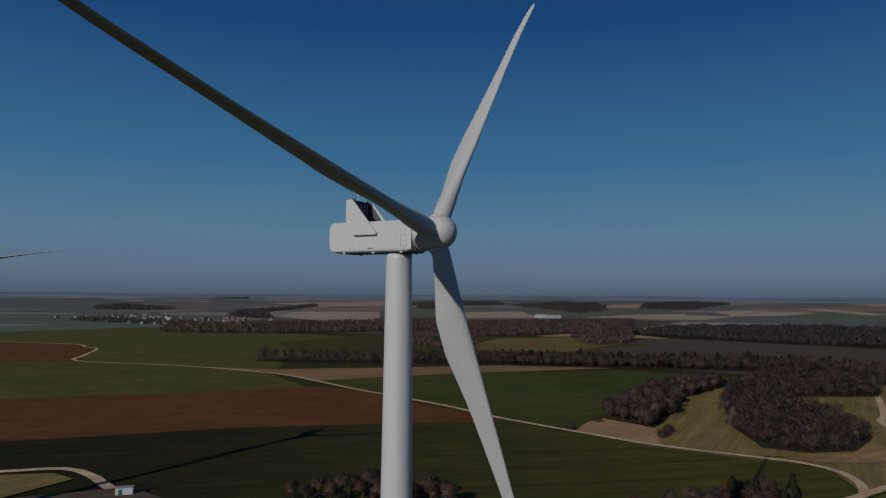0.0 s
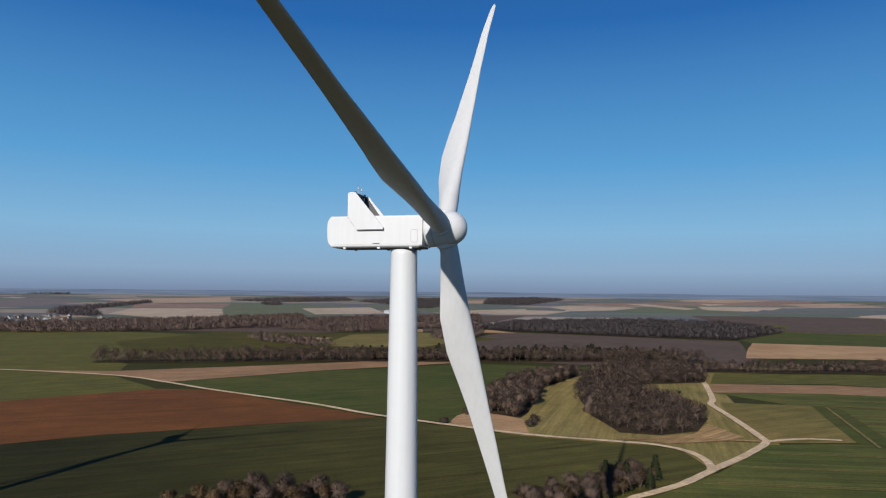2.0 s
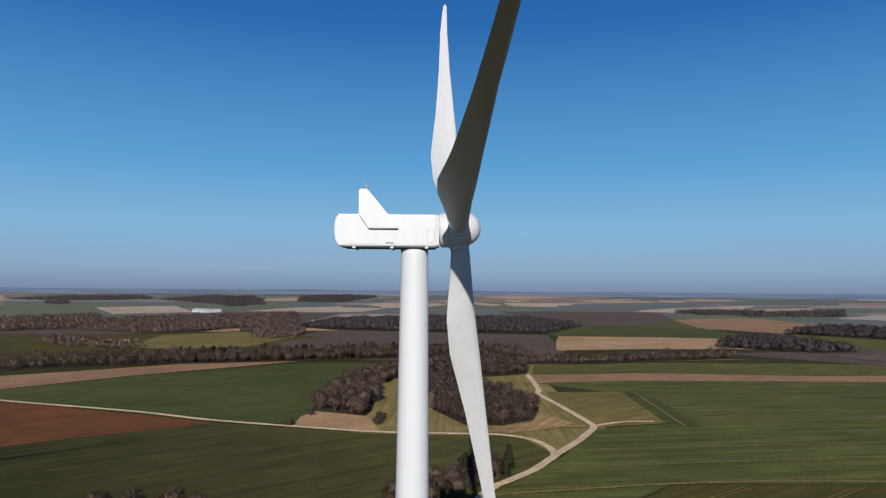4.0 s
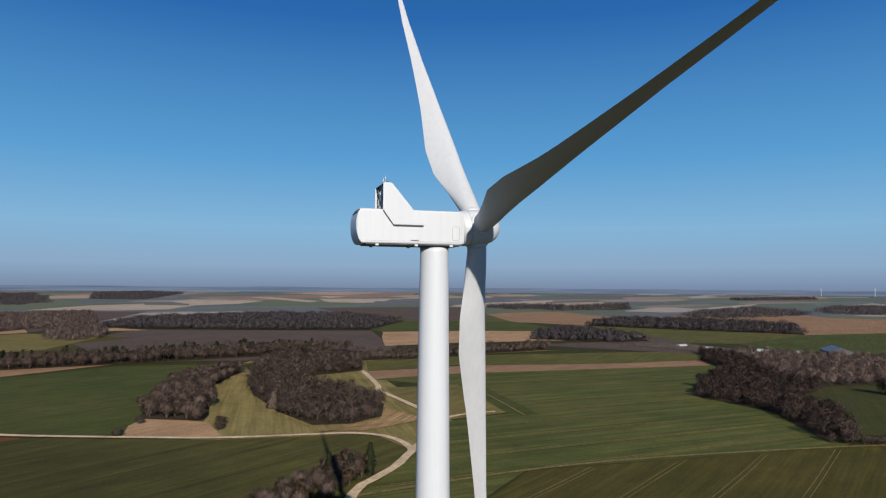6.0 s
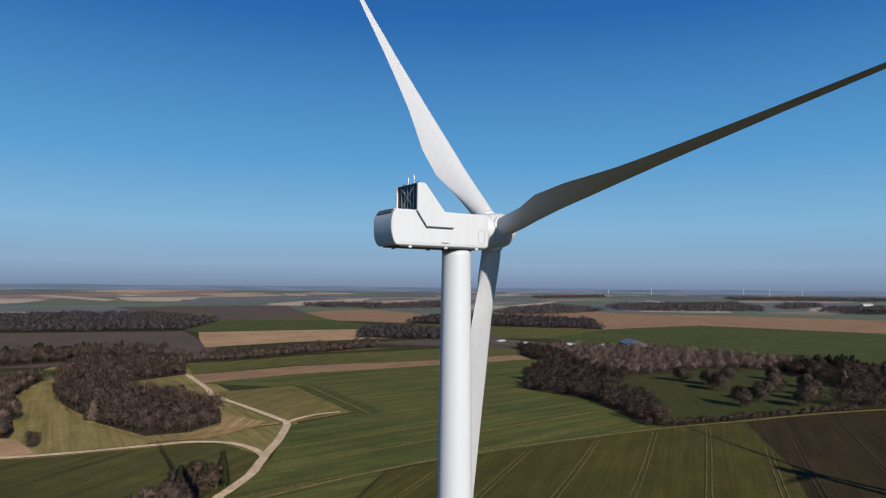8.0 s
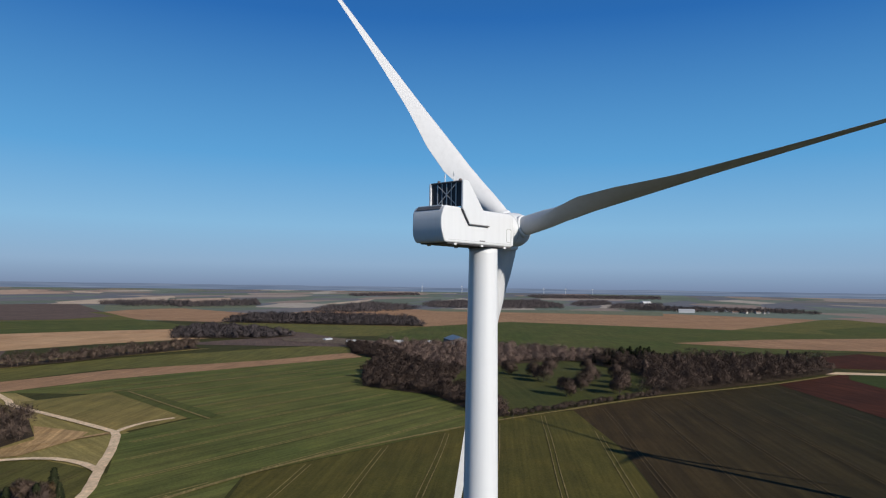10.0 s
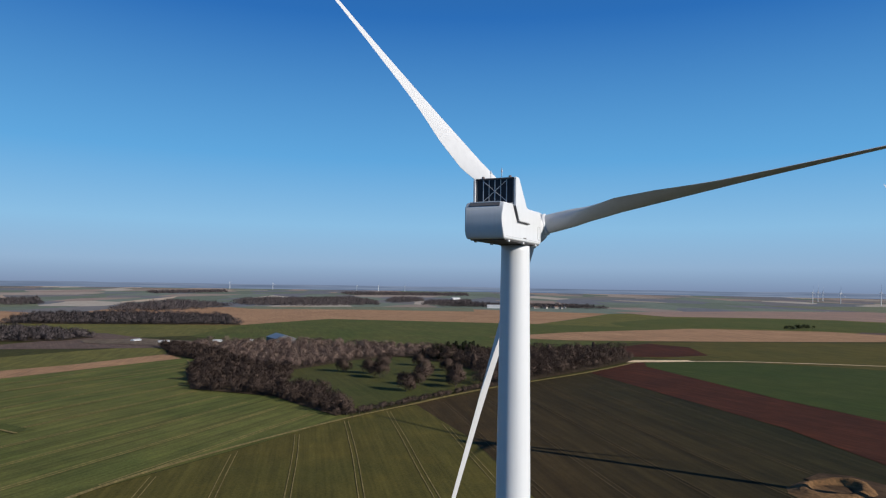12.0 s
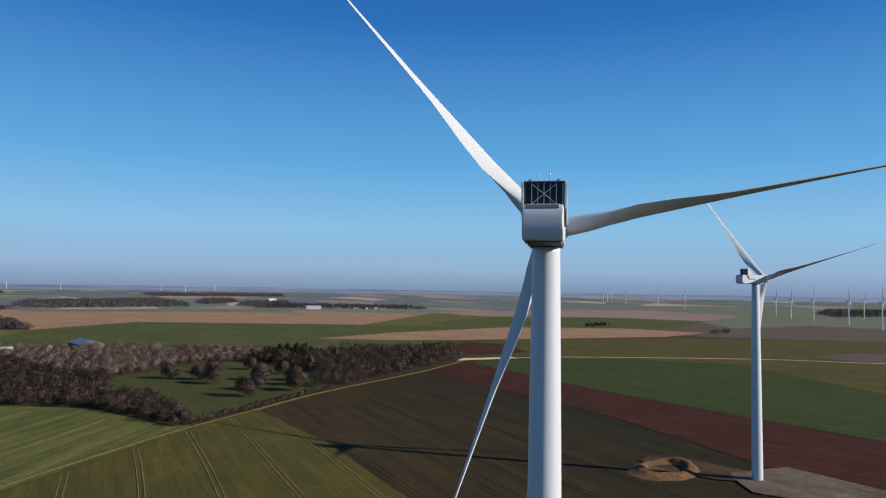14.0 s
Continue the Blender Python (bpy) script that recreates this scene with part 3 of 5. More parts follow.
# thin plots close under the horizon
plots = random.Random(11)
count = 0
while count < 60:
    a, r = radians(plots.uniform(-72, 128)), 3700 + 900 * plots.random()
    x, y = MID.x + r * math.cos(a), MID.y + r * math.sin(a)
    turn = a + radians(90 + plots.uniform(-25, 25))
    long, deep = plots.uniform(180, 620), plots.uniform(60, 150)
    if r + deep > 4700:
        continue
    c, q = math.cos(turn), math.sin(turn)
    corners = [(x + u * long / 2 * c - v * deep / 2 * q, y + u * long / 2 * q + v * deep / 2 * c) for u, v in ((-1, -1), (1, -0.8), (0.9, 1), (-0.95, 0.85))]
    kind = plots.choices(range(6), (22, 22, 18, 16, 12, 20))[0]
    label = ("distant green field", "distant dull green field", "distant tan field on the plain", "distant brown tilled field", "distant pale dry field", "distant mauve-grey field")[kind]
    field(corners, HAZY_SOILS[kind], label + " near the horizon" if kind != 2 else label, 1 + count % 7, "field", 4.0)
    count += 1

# tracks
road([(-740, 985), (-619, 962), (-494, 924), (-455, 880), (-425, 850), (-395, 760), (-368, 701), (-252, 664), (-151, 609), (-104, 560), (-65, 512), (0, 441), (33, 397), (76, 352), (103, 327),
      (135, 307), (153, 295), (160, 279), (157, 262), (151, 250)], 3.7, "chalky farm track winding between fields")
road([(20, 130), (50, 170), (94, 216), (109, 225), (128, 234), (153, 251), (179, 268), (203, 286), (209, 292), (233, 352), (249, 395), (262, 412), (302, 480), (312, 500)], 3.9, "chalky farm track past a junction")
road([(209, 291), (217, 293), (233, 293), (247, 287)], 3.0, "short chalky spur track")
road([(140, 309), (176, 305), (192, 298), (206, 292)], 3.4, "sandy track short cut", DRY_GRASS, 7)
road([(340, 92), (405, 44), (507, -51), (606, -128)], 3.2, "grassy track along a wood edge", TRAM, 5)
road([(94, 214), (163, 195), (219, 170), (294, 126), (340, 92)], 2.2, "worn grass strip between two crops", TRAM, 5)
road([(606, -128), (609, -179), (607, -261), (560, -450), (501, -560), (430, -760)], 4.2, "pale chalky track beside green fields")
field([(590, -108), (612, -122), (618, -178), (604, -180)], TRACK, "chalky turning place at a wood corner", 7, "pavement")

# ---- wind turbines ----
HUB_AHEAD, HUB_UP, TILT, CONE = 4.20, 76.75, radians(5.75), radians(4.36)


def lathe(bm, rings, sides=48, cap=True):
    """Rings of (radius, z) about the z axis."""
    last = None
    for r, z in rings:
        row = [bm.verts.new((r * math.cos(2 * math.pi * k / sides), r * math.sin(2 * math.pi * k / sides), z)) for k in range(sides)]
        if last:
            for k in range(sides):
                bm.faces.new((last[k], last[(k + 1) % sides], row[(k + 1) % sides], row[k]))
        elif cap:
            bm.faces.new(row[::-1])
        last = row
    if cap:
        bm.faces.new(last)
    return bm


def block(bm, size, m, bevel=0.0):
    made = bmesh.ops.create_cube(bm, size=1.0, matrix=m @ Matrix.Diagonal((*size, 1)))
    if bevel:
        edges = list({e for v in made["verts"] for e in v.link_edges})
        bmesh.ops.bevel(bm, geom=edges, offset=bevel, segments=2, affect="EDGES", profile=0.6)
    return bm


def rod(bm, a, b, r, sides=8):
    a, b = Vector(a), Vector(b)
    turn = (b - a).to_track_quat("Z", "Y").to_matrix().to_4x4()
    bmesh.ops.create_cone(bm, cap_ends=True, segments=sides, radius1=r, radius2=r, depth=(b - a).length, matrix=Matrix.Translation((a + b) / 2) @ turn)
    return bm


def plate(bm, outline, y0, y1, bevel=0.0):
    """An outline in x and z, as thick as from y0 to y1."""
    front = [bm.verts.new((x, y0, z)) for x, z in outline]
    back = [bm.verts.new((x, y1, z)) for x, z in outline]
    n = len(outline)
    faces = [bm.faces.new(front), bm.faces.new(back[::-1])]
    for k in range(n):
        faces.append(bm.faces.new((front[(k + 1) % n], front[k], back[k], back[(k + 1) % n])))
    bmesh.ops.recalc_face_normals(bm, faces=faces)
    if bevel:
        bmesh.ops.bevel(bm, geom=list({e for f in faces for e in f.edges}), offset=bevel, segments=2, affect="EDGES")
    return bm


def rounded_section(x, half, low, high, corner, squash=0.0, steps=5):
    out = []
    for cy, cz, a0 in ((half - corner, high - corner, 0), (-half + corner, high - corner, 90), (-half + corner, low + corner, 180), (half - corner, low + corner, 270)):
        for k in range(steps + 1):
            a = radians(a0 + 90 * k / steps)
            out.append(Vector((x, cy + corner * math.cos(a), cz + corner * math.sin(a))))
    return out


def bridged(bm, sections):
    rows = [[bm.verts.new(p) for p in s] for s in sections]
    n = len(rows[0])
    for a, b in zip(rows, rows[1:]):
        for k in range(n):
            bm.faces.new((a[k], a[(k + 1) % n], b[(k + 1) % n], b[k]))
    bm.faces.new(rows[0][::-1])
    bm.faces.new(rows[-1])
    bmesh.ops.recalc_face_normals(bm, faces=bm.faces[:])
    return bm


def mix(a, b, t):
    return a + (b - a) * t


def blade_mesh(coarse=False):
    """A feathered blade along z: leading edge to +x, trailing edge to -x, root a round tube."""
    bm = bmesh.new()
    stations = [0.9, 1.6] + [2.4 + 0.75 * k for k in range(61)] + [48.2, 48.5, 48.75, 48.9]
    if coarse:
        stations = [0.9, 2.4, 4.6, 7.0, 9.0, 12, 16, 22, 30, 38, 45, 48.2, 48.9]
    edges = [(0.9, 0.95, -0.95), (2.4, 0.95, -0.95), (6.0, 0.72, -1.82), (9.0, 0.58, -2.60), (13, 0.51, -2.76), (20, 0.34, -1.99), (30, 0.24, -1.21), (40, 0.46, -0.52), (46, 0.82, 0.12), (48.2, 0.93, 0.45), (48.9, 0.82, 0.74)]
    turns = [(0.9, -12), (3, -13), (9, -20), (18, -8), (32, -2), (48.9, 10)]
    thickness = [(0.9, 1.0), (2.4, 1.0), (4.6, 0.78), (6.0, 0.56), (9.0, 0.34), (13, 0.28), (22, 0.22), (48.9, 0.16)]

    def along(table, z, k):
        for p, q in zip(table, table[1:]):
            if p[0] <= z <= q[0]:
                return mix(p[k], q[k], (z - p[0]) / (q[0] - p[0]))
        return table[-1][k]

    sides = 12 if coarse else 36
    sections = []
    for z in stations:
        lead, trail, thick, twist = along(edges, z, 1), along(edges, z, 2), along(thickness, z, 1), radians(along(turns, z, 1))
        chord = lead - trail
        bend = -1.59 * (z / 48.9) ** 2
        ring = []
        for k in range(sides):
            a = 2 * math.pi * k / sides
            s = 0.5 - 0.5 * math.cos(a)  # 0 at the leading edge, 1 at the trailing edge
            full = math.sin(a)
            foil = math.copysign(1, math.sin(a)) * (1.48 * math.sqrt(s) - 0.63 * s - 1.76 * s * s + 1.42 * s ** 3 - 0.51 * s ** 4) * 2 if 1e-9 < s else 0.0
            round_part = max(0.0, min(1.0, (thick - 0.4) / 0.6))
            y = chord * thick * 0.5 * mix(foil, full, round_part)
            x = lead - s * chord
            c, q = math.cos(twist), math.sin(twist)
            ring.append(Vector((x * c - y * q + bend, x * q + y * c, z)))
        sections.append(ring)
    return bridged(bm, sections)


def rotor(turbine, azimuth, coarse=False):
    """Hub, spinner and three feathered blades, in the nacelle's own axes (x ahead)."""
    tilt = Matrix.Translation((HUB_AHEAD, 0, HUB_UP)) @ Matrix.Rotation(-TILT, 4, "Y")
    along = Matrix.Rotation(radians(90), 4, "Y")
    bm = bmesh.new()
    lathe(bm, [(1.30, -1.85), (1.62, -1.75), (1.72, -1.5), (1.74, -0.6), (1.74, 0.5), (1.70, 1.0), (1.56, 1.45), (1.28, 1.87), (0.90, 2.18), (0.45, 2.36), (0.12, 2.41)], 24 if coarse else 56)
    bm.transform(tilt @ along)
    spinner = part("spinner", bm, WHITE, turbine, "rounded white nose cone", True)
    if not coarse:
        bm = bmesh.new()
        lathe(bm, [(1.745, -0.93), (1.752, -0.92), (1.752, -0.88), (1.745, -0.87)], 56, False)
        bm.transform(tilt @ along)
        part("seam", bm, SEAM, spinner, "grey seam round the nose cone", True)
        bm = bmesh.new()
        lathe(bm, [(1.22, -2.3), (1.22, -1.8)], 40)
        bm.transform(tilt @ along)
        part("main_bearing", bm, UNDER, turbine, "dark ring behind the nose cone", True)
    for k in range(3):
        a = azimuth + 120 * k
        # blade root frame: z out along the blade, x upwind, turned about the shaft
        m = tilt @ Matrix.Rotation(radians(-a), 4, "X") @ Matrix.Rotation(CONE, 4, "Y")
        bm = blade_mesh(coarse)
        bm.transform(m)
        blade = part("blade", bm, BLADE_WHITE, turbine, "long tapering white blade, feathered", True)
        blade.cycles.shadow_terminator_geometry_offset = 0.5
        blade.cycles.shadow_terminator_offset = 0.15
        if not coarse:
            bm = bmesh.new()
            lathe(bm, [(1.02, 1.35), (1.10, 1.38), (1.10, 1.78), (1.02, 1.82)], 40)
            bm.transform(m)
            part("root_collar", bm, WHITE, blade, "white collar round the blade root", True)


def turbine(x, y, heading, azimuth, label, coarse=False, group="wind turbines"):
    t = thing("wind_turbine", pose(x, y, 0, 0, 0, heading), label, "wind turbine", group)
    bm = bmesh.new()
    lathe(bm, [(2.05, 0.0), (2.05, 0.3), (1.92, 18), (1.80, 34), (1.62, 51), (1.50, 62), (1.36, 74.2), (1.36, 74.7)], 24 if coarse else 72)
    tower = part("tower", bm, WHITE, t, "tall tapering white steel tube", True)
    if not coarse:
        for z, r in ((18, 1.925), (44, 1.695)):
            bm = bmesh.new()
            lathe(bm, [(r - 0.002, z - 0.06), (r + 0.012, z - 0.05), (r + 0.012, z + 0.05), (r - 0.004, z + 0.06)], 72, False)
            part("flange", bm, WHITE, tower, smooth=True)
        bm = bmesh.new()
        block(bm, (0.12, 0.9, 2.1), pose(-2.02, 0, 1.9), 0.04)
        part("door", bm, SEAM, tower, "grey steel access door")
    bm = bmesh.new()
    lathe(bm, [(1.40, 74.66), (1.43, 74.7), (1.43, 74.95)], 24 if coarse else 56)
    part("yaw_ring", bm, UNDER if not coarse else WHITE, t, "dark bearing ring under the nacelle", True)
    # nacelle shell
    bm = bmesh.new()
    low, high = 74.86, 78.05
    rear = []
    for k in range(0, 30):
        # the rear wall bows out to a point a little above its middle
        u = math.sin(math.pi / 2 * (k + 0.4) / 29.4)
        x = -7.86 + 0.62 * (1 - math.cos(math.asin(min(1.0, u)))) * 1.0
        rear.append(rounded_section(x, mix(1.66, 1.80, min(1, k / 13)), mix(76.6, low, u), mix(76.75, high, u), mix(0.06, 0.16, u)))
    bridged(bm, [*rear, rounded_section(-7.05, 1.80, low, high, 0.16), rounded_section(-3.0, 1.82, low, high, 0.18), rounded_section(2.0, 1.80, low, high, 0.2), rounded_section(2.42, 1.72, low + 0.08, high - 0.1, 0.25)])
    shell = part("nacelle_shell", bm, WHITE, t, "boxy white housing with a slanted rear")
    if coarse:
        bm = bmesh.new()
        block(bm, (0.5, 3.3, 2.2), pose(-5.1, 0, 79.2))
        part("cooler", bm, RADIATOR, t, "black radiator on the roof")
        for s in (-1, 1):
            bm = bmesh.new()
            plate(bm, [(-5.45, 80.45), (-4.65, 80.45), (-1.95, 76.65), (-4.5, 76.65), (-5.45, 78.0)], s * 1.7, s * 2.02)
            part("cooler_cheek", bm, WHITE, t)
    else:
        nacelle_details(t, shell)
    rotor(t, azimuth, coarse)
    return t


def nacelle_details(t, shell):
    bm = bmesh.new()
    bridged(bm, [rounded_section(-6.9, 1.62, 74.76, 74.90, 0.05), rounded_section(2.1, 1.62, 74.76, 74.90, 0.05)])
    part("belly_pan", bm, UNDER, t, "dark underside pan")
    for x, s in ((-5.9, -1), (-5.9, 1), (1.2, -1), (1.2, 1), (-2.2, -1), (-2.2, 1)):
        bm = bmesh.new()
        block(bm, (0.32, 0.24, 0.26), pose(x, s * 1.55, 74.8), 0.05)
        part("lifting_lug", bm, WHITE, shell)
    for s in (-1, 1):
        # cheeks of the roof cooler, running down the sides
        bm = bmesh.new()
        plate(bm, [(-5.45, 80.35), (-5.35, 80.47), (-4.72, 80.47), (-4.58, 80.38), (-1.56, 76.80), (-1.62, 76.62), (-4.48, 76.62), (-5.45, 77.95)], s * 1.86, s * 2.06, 0.03)
        part("cooler_cheek", bm, WHITE, t, "white tapered cheek plate of the roof cooler")
        bm = bmesh.new()
        plate(bm, [(-5.3, 80.3), (-4.75, 80.3), (-3.1, 78.06), (-5.3, 78.06)], s * 1.70, s * 1.855)
        part("cheek_lining", bm, UNDER, t)
        bm = bmesh.new()
        plate(bm, [(-5.40, 77.86), (-4.42, 76.54), (-1.6, 76.54), (-1.6, 76.615), (-4.46, 76.615), (-5.40, 77.94)], s * 1.815, s * 2.03)
        part("air_slot", bm, UNDER, t, "dark air slot under the cheek plate")
        # hatch on the side of the housing
        bm = bmesh.new()
        for a, b in (((1.36, 75.3), (1.86, 75.3)), ((1.86, 75.3), (1.96, 75.42)), ((1.96, 75.42), (1.96, 76.45)), ((1.96, 76.45), (1.86, 76.58)), ((1.86, 76.58), (1.36, 76.58)), ((1.36, 76.58), (1.26, 76.45)), ((1.26, 76.45), (1.26, 75.42)), ((1.26, 75.42), (1.36, 75.3))):
            rod(bm, (a[0], s * 1.815, a[1]), (b[0], s * 1.815, b[1]), 0.018, 6)
        part("side_hatch", bm, SEAM, shell, "thin outline of a side hatch")
        bm = bmesh.new()
        rod(bm, (-7.0, s * 1.815, 75.12), (2.0, s * 1.812, 75.12), 0.012, 6)
        part("shell_seam", bm, SEAM, shell)
        bm = bmesh.new()
        block(bm, (0.75, 0.05, 0.09), pose(-2.4, s * 1.815, 75.2), 0.01)
        part("vent", bm, UNDER, shell, "small dark vent slot")
    # radiator bank
    bm = bmesh.new()
    block(bm, (0.34, 3.36, 2.12), pose(-5.10, 0, 79.25), 0.02)
    core = part("radiator", bm, RADIATOR, t, "black finned radiator bank")
    for y in (-1.12, -0.56, 0.0, 0.56, 1.12):
        bm = bmesh.new()
        block(bm, (0.06, 0.07 if abs(y) != 0.56 else 0.05, 2.1), pose(-5.30, y, 79.25))
        block(bm, (0.06, 0.05, 2.1), pose(-4.90, y, 79.25))
        part("radiator_bar", bm, GALVANISED, core, "upright steel bar")
    for s in (-1, 1):
        bm = bmesh.new()
        rod(bm, (-5.34, -0.56 * s * 2, 78.35), (-5.34, 0.56 * s * 2, 80.2), 0.03, 6)
        part("cross_brace", bm, GALVANISED, core, "diagonal steel brace")
    bm = bmesh.new()
    block(bm, (0.70, 3.70, 0.12), pose(-5.05, 0, 80.40), 0.04)
    part("cooler_top", bm, UNDER, t, "dark top rail of the cooler")
    # rear lip and vent
    bm = bmesh.new()
    block(bm, (0.10, 2.85, 0.32), pose(-7.605, 0, 77.81, 0, 34, 0), 0.02)
    part("rear_vent", bm, UNDER, shell, "dark vent slot across the rear")
    bm = bmesh.new()
    block(bm, (0.34, 2.9, 0.10), pose(-7.34, 0, 78.02, 0, 8, 0), 0.04)
    part("rear_lip", bm, WHITE, shell, "white lip over the rear vent")
    # masts and lamps on the cooler
    for y, h in ((-0.5, 1.0), (0.55, 0.85)):
        bm = bmesh.new()
        rod(bm, (-4.95, y, 80.4), (-4.95, y, 80.4 + h), 0.035, 8)
        rod(bm, (-4.95, y, 80.4 + h * 0.6), (-4.95, y, 80.4 + h * 0.82), 0.075, 10)
        part("wind_sensor", bm, GALVANISED, t, "thin grey sensor mast")
    for y in (-1.3, 1.3):
        bm = bmesh.new()
        lathe(bm, [(0.14, 80.44), (0.14, 80.62), (0.10, 80.68)], 14)
        bm.transform(Matrix.Translation((-4.95, y, 0)))
        part("warning_lamp", bm, LAMP_RED, t, "small warning lamp")
    for x, y in ((-6.3, 0.9), (0.6, -0.6), (1.5, 0.7)):
        bm = bmesh.new()
        block(bm, (0.34, 0.3, 0.14), pose(x, y, 78.1), 0.04)
        part("roof_fitting", bm, WHITE, shell)


turbine(-4.65, 72.11, -27.6, 41.0, "white wind turbine, rotor parked, standing among crops")
turbine(154, -90, -88, 43, "white wind turbine on a pale gravel pad")
turbine(-157.2, 204.2, -85, 82.5, "white wind turbine with one blade held level")

# ---- trees ----
def twig_arrays(rng, n, height, radius, low, size, slim=0.05, lumps=6):
    """Bare crown: fine twigs in several rounded lumps about the limbs, making one uneven dome."""
    mid = np.array([0, 0, low + (height - low) * 0.42])
    centres = []
    for k in range(lumps):
        a, d = 2 * math.pi * (k + rng.uniform(-0.3, 0.3)) / lumps, radius * rng.uniform(0.30, 0.58)
        centres.append((d * math.cos(a), d * math.sin(a), mix(low + (height - low) * 0.25, height - radius * 0.55, rng.uniform(0, 1)), radius * rng.uniform(0.40, 0.58)))
    centres[0] = (0, 0, height - radius * 0.62, radius * 0.60)
    c = np.array(centres)[rng.integers(0, lumps, n)]
    way = rng.normal(size=(n, 3))
    way[:, 2] = way[:, 2] * 0.8 + 0.3
    way /= np.linalg.norm(way, axis=1)[:, None]
    at = c[:, :3] + way * (c[:, 3] * rng.uniform(0.2, 1.0, n) ** 0.5)[:, None]
    at[:, 2] = np.maximum(at[:, 2], low)
    dome = at - mid
    dome /= np.linalg.norm(dome, axis=1)[:, None] + 1e-9
    grow = way * 0.6 + dome * 0.7 + rng.normal(size=(n, 3)) * 0.45 + np.array([0, 0, 0.2])
    grow /= np.linalg.norm(grow, axis=1)[:, None]
    wide = np.cross(grow, rng.normal(size=(n, 3)))
    wide /= np.linalg.norm(wide, axis=1)[:, None]
    s = size * rng.uniform(0.6, 1.3, n)[:, None]
    v = np.stack([at - wide * s * slim, at + wide * s * slim, at + grow * s], 1)
    # each twig faces out of the crown, and is shaded as part of the round dome
    face = np.cross(v[:, 1] - v[:, 0], v[:, 2] - v[:, 0])
    face /= np.linalg.norm(face, axis=1)[:, None] + 1e-9
    back = (face * dome).sum(1) < 0
    v[back] = v[back][:, [1, 0, 2]]
    face[back] *= -1
    out = way * 0.3 + dome * 0.85 + face * 0.12
    out /= np.linalg.norm(out, axis=1)[:, None]
    return v.reshape(-1, 3), np.arange(3 * n).reshape(-1, 3), np.repeat(out, 3, 0)


def needle_arrays(rng, n, height, radius, size):
    """Conifer crown: drooping sprays round a spire."""
    z = height * (0.12 + 0.88 * rng.uniform(0, 1, n) ** 1.2)
    r = radius * (1 - z / height) ** 0.8 * rng.uniform(0.35, 1.05, n) + 0.1
    a = rng.uniform(0, 2 * math.pi, n)
    at = np.stack([r * np.cos(a), r * np.sin(a), z], 1)
    grow = np.stack([np.cos(a), np.sin(a), -0.35 + rng.normal(size=n) * 0.3], 1)
    wide = np.stack([-np.sin(a), np.cos(a), rng.normal(size=n) * 0.5], 1)
    s = size * rng.uniform(0.6, 1.3, n)[:, None]
    v = np.stack([at - wide * s * 0.45, at + wide * s * 0.45, at + grow * s], 1)
    out = np.stack([np.cos(a), np.sin(a), np.full(n, 0.55)], 1)
    face = np.cross(v[:, 1] - v[:, 0], v[:, 2] - v[:, 0])
    back = (face * out).sum(1) < 0
    v[back] = v[back][:, [1, 0, 2]]
    out /= np.linalg.norm(out, axis=1)[:, None]
    return v.reshape(-1, 3), np.arange(3 * n).reshape(-1, 3), np.repeat(out, 3, 0)


def trunk_bmesh(rng, height, radius, low, thick):
    """A tapered, leaning trunk that forks into limbs."""
    bm = bmesh.new()
    limbs = [((0, 0, -0.3), (0.2, 0.1, low), thick, thick * 0.75)]
    top = Vector((0.2, 0.1, low))
    for k in range(6):
        a = 2 * math.pi * (k + rng.uniform(-0.3, 0.3)) / 6
        end = Vector((math.cos(a) * radius * 0.6, math.sin(a) * radius * 0.6, low + (height - low) * rng.uniform(0.45, 0.8)))
        limbs.append((top - Vector((0, 0, rng.uniform(0, low * 0.3))), end, thick * 0.42, thick * 0.08))
    limbs.append((top, (0.1, -0.1, height * 0.9), thick * 0.6, thick * 0.1))
    for a, b, r0, r1 in limbs:
        a, b = Vector(a), Vector(b)
        turn = (b - a).to_track_quat("Z", "Y").to_matrix().to_4x4()
        bmesh.ops.create_cone(bm, cap_ends=False, segments=6, radius1=r0, radius2=r1, depth=(b - a).length, matrix=Matrix.Translation((a + b) / 2) @ turn)
    return bm


def crown_mesh(made, material):
    v, f, n = made
    return from_arrays("crown", v, f, material, n)


def tree(rng, height, radius, low, material, label, name="tree", twigs=520, size=1.1, thick=0.24, group="trees"):
    t = thing(name, pose(0, 0, 0), label, "tree" if name != "bush" else "bush", group)
    part("trunk", trunk_bmesh(rng, height, radius, low, thick), BARK, t)
    crown = new("crown", crown_mesh(twig_arrays(rng, twigs, height, radius, low, size), material))
    crown.parent = t
    return t


def conifer(rng, height, radius, label):
    t = thing("conifer", pose(0, 0, 0), label, "tree", "conifers")
    bm = bmesh.new()
    lathe(bm, [(0.2, -0.3), (0.16, height * 0.3), (0.03, height * 0.98)], 8)
    part("trunk", bm, BARK, t)
    crown = new("crown", crown_mesh(needle_arrays(rng, 700, height, radius, 0.8), NEEDLES))
    crown.parent = t
    return t


def scatter(rng, poly, spacing):
    """Places inside an outline, one to each cell of a jittered grid."""
    xs, ys = [p[0] for p in poly], [p[1] for p in poly]
    out = []
    y = min(ys)
    while y < max(ys):
        x = min(xs)
        while x < max(xs):
            px, py = x + rng.uniform(0, spacing), y + rng.uniform(0, spacing)
            if inside(poly, px, py):
                out.append((px, py))
            x += spacing
        y += spacing
    return out


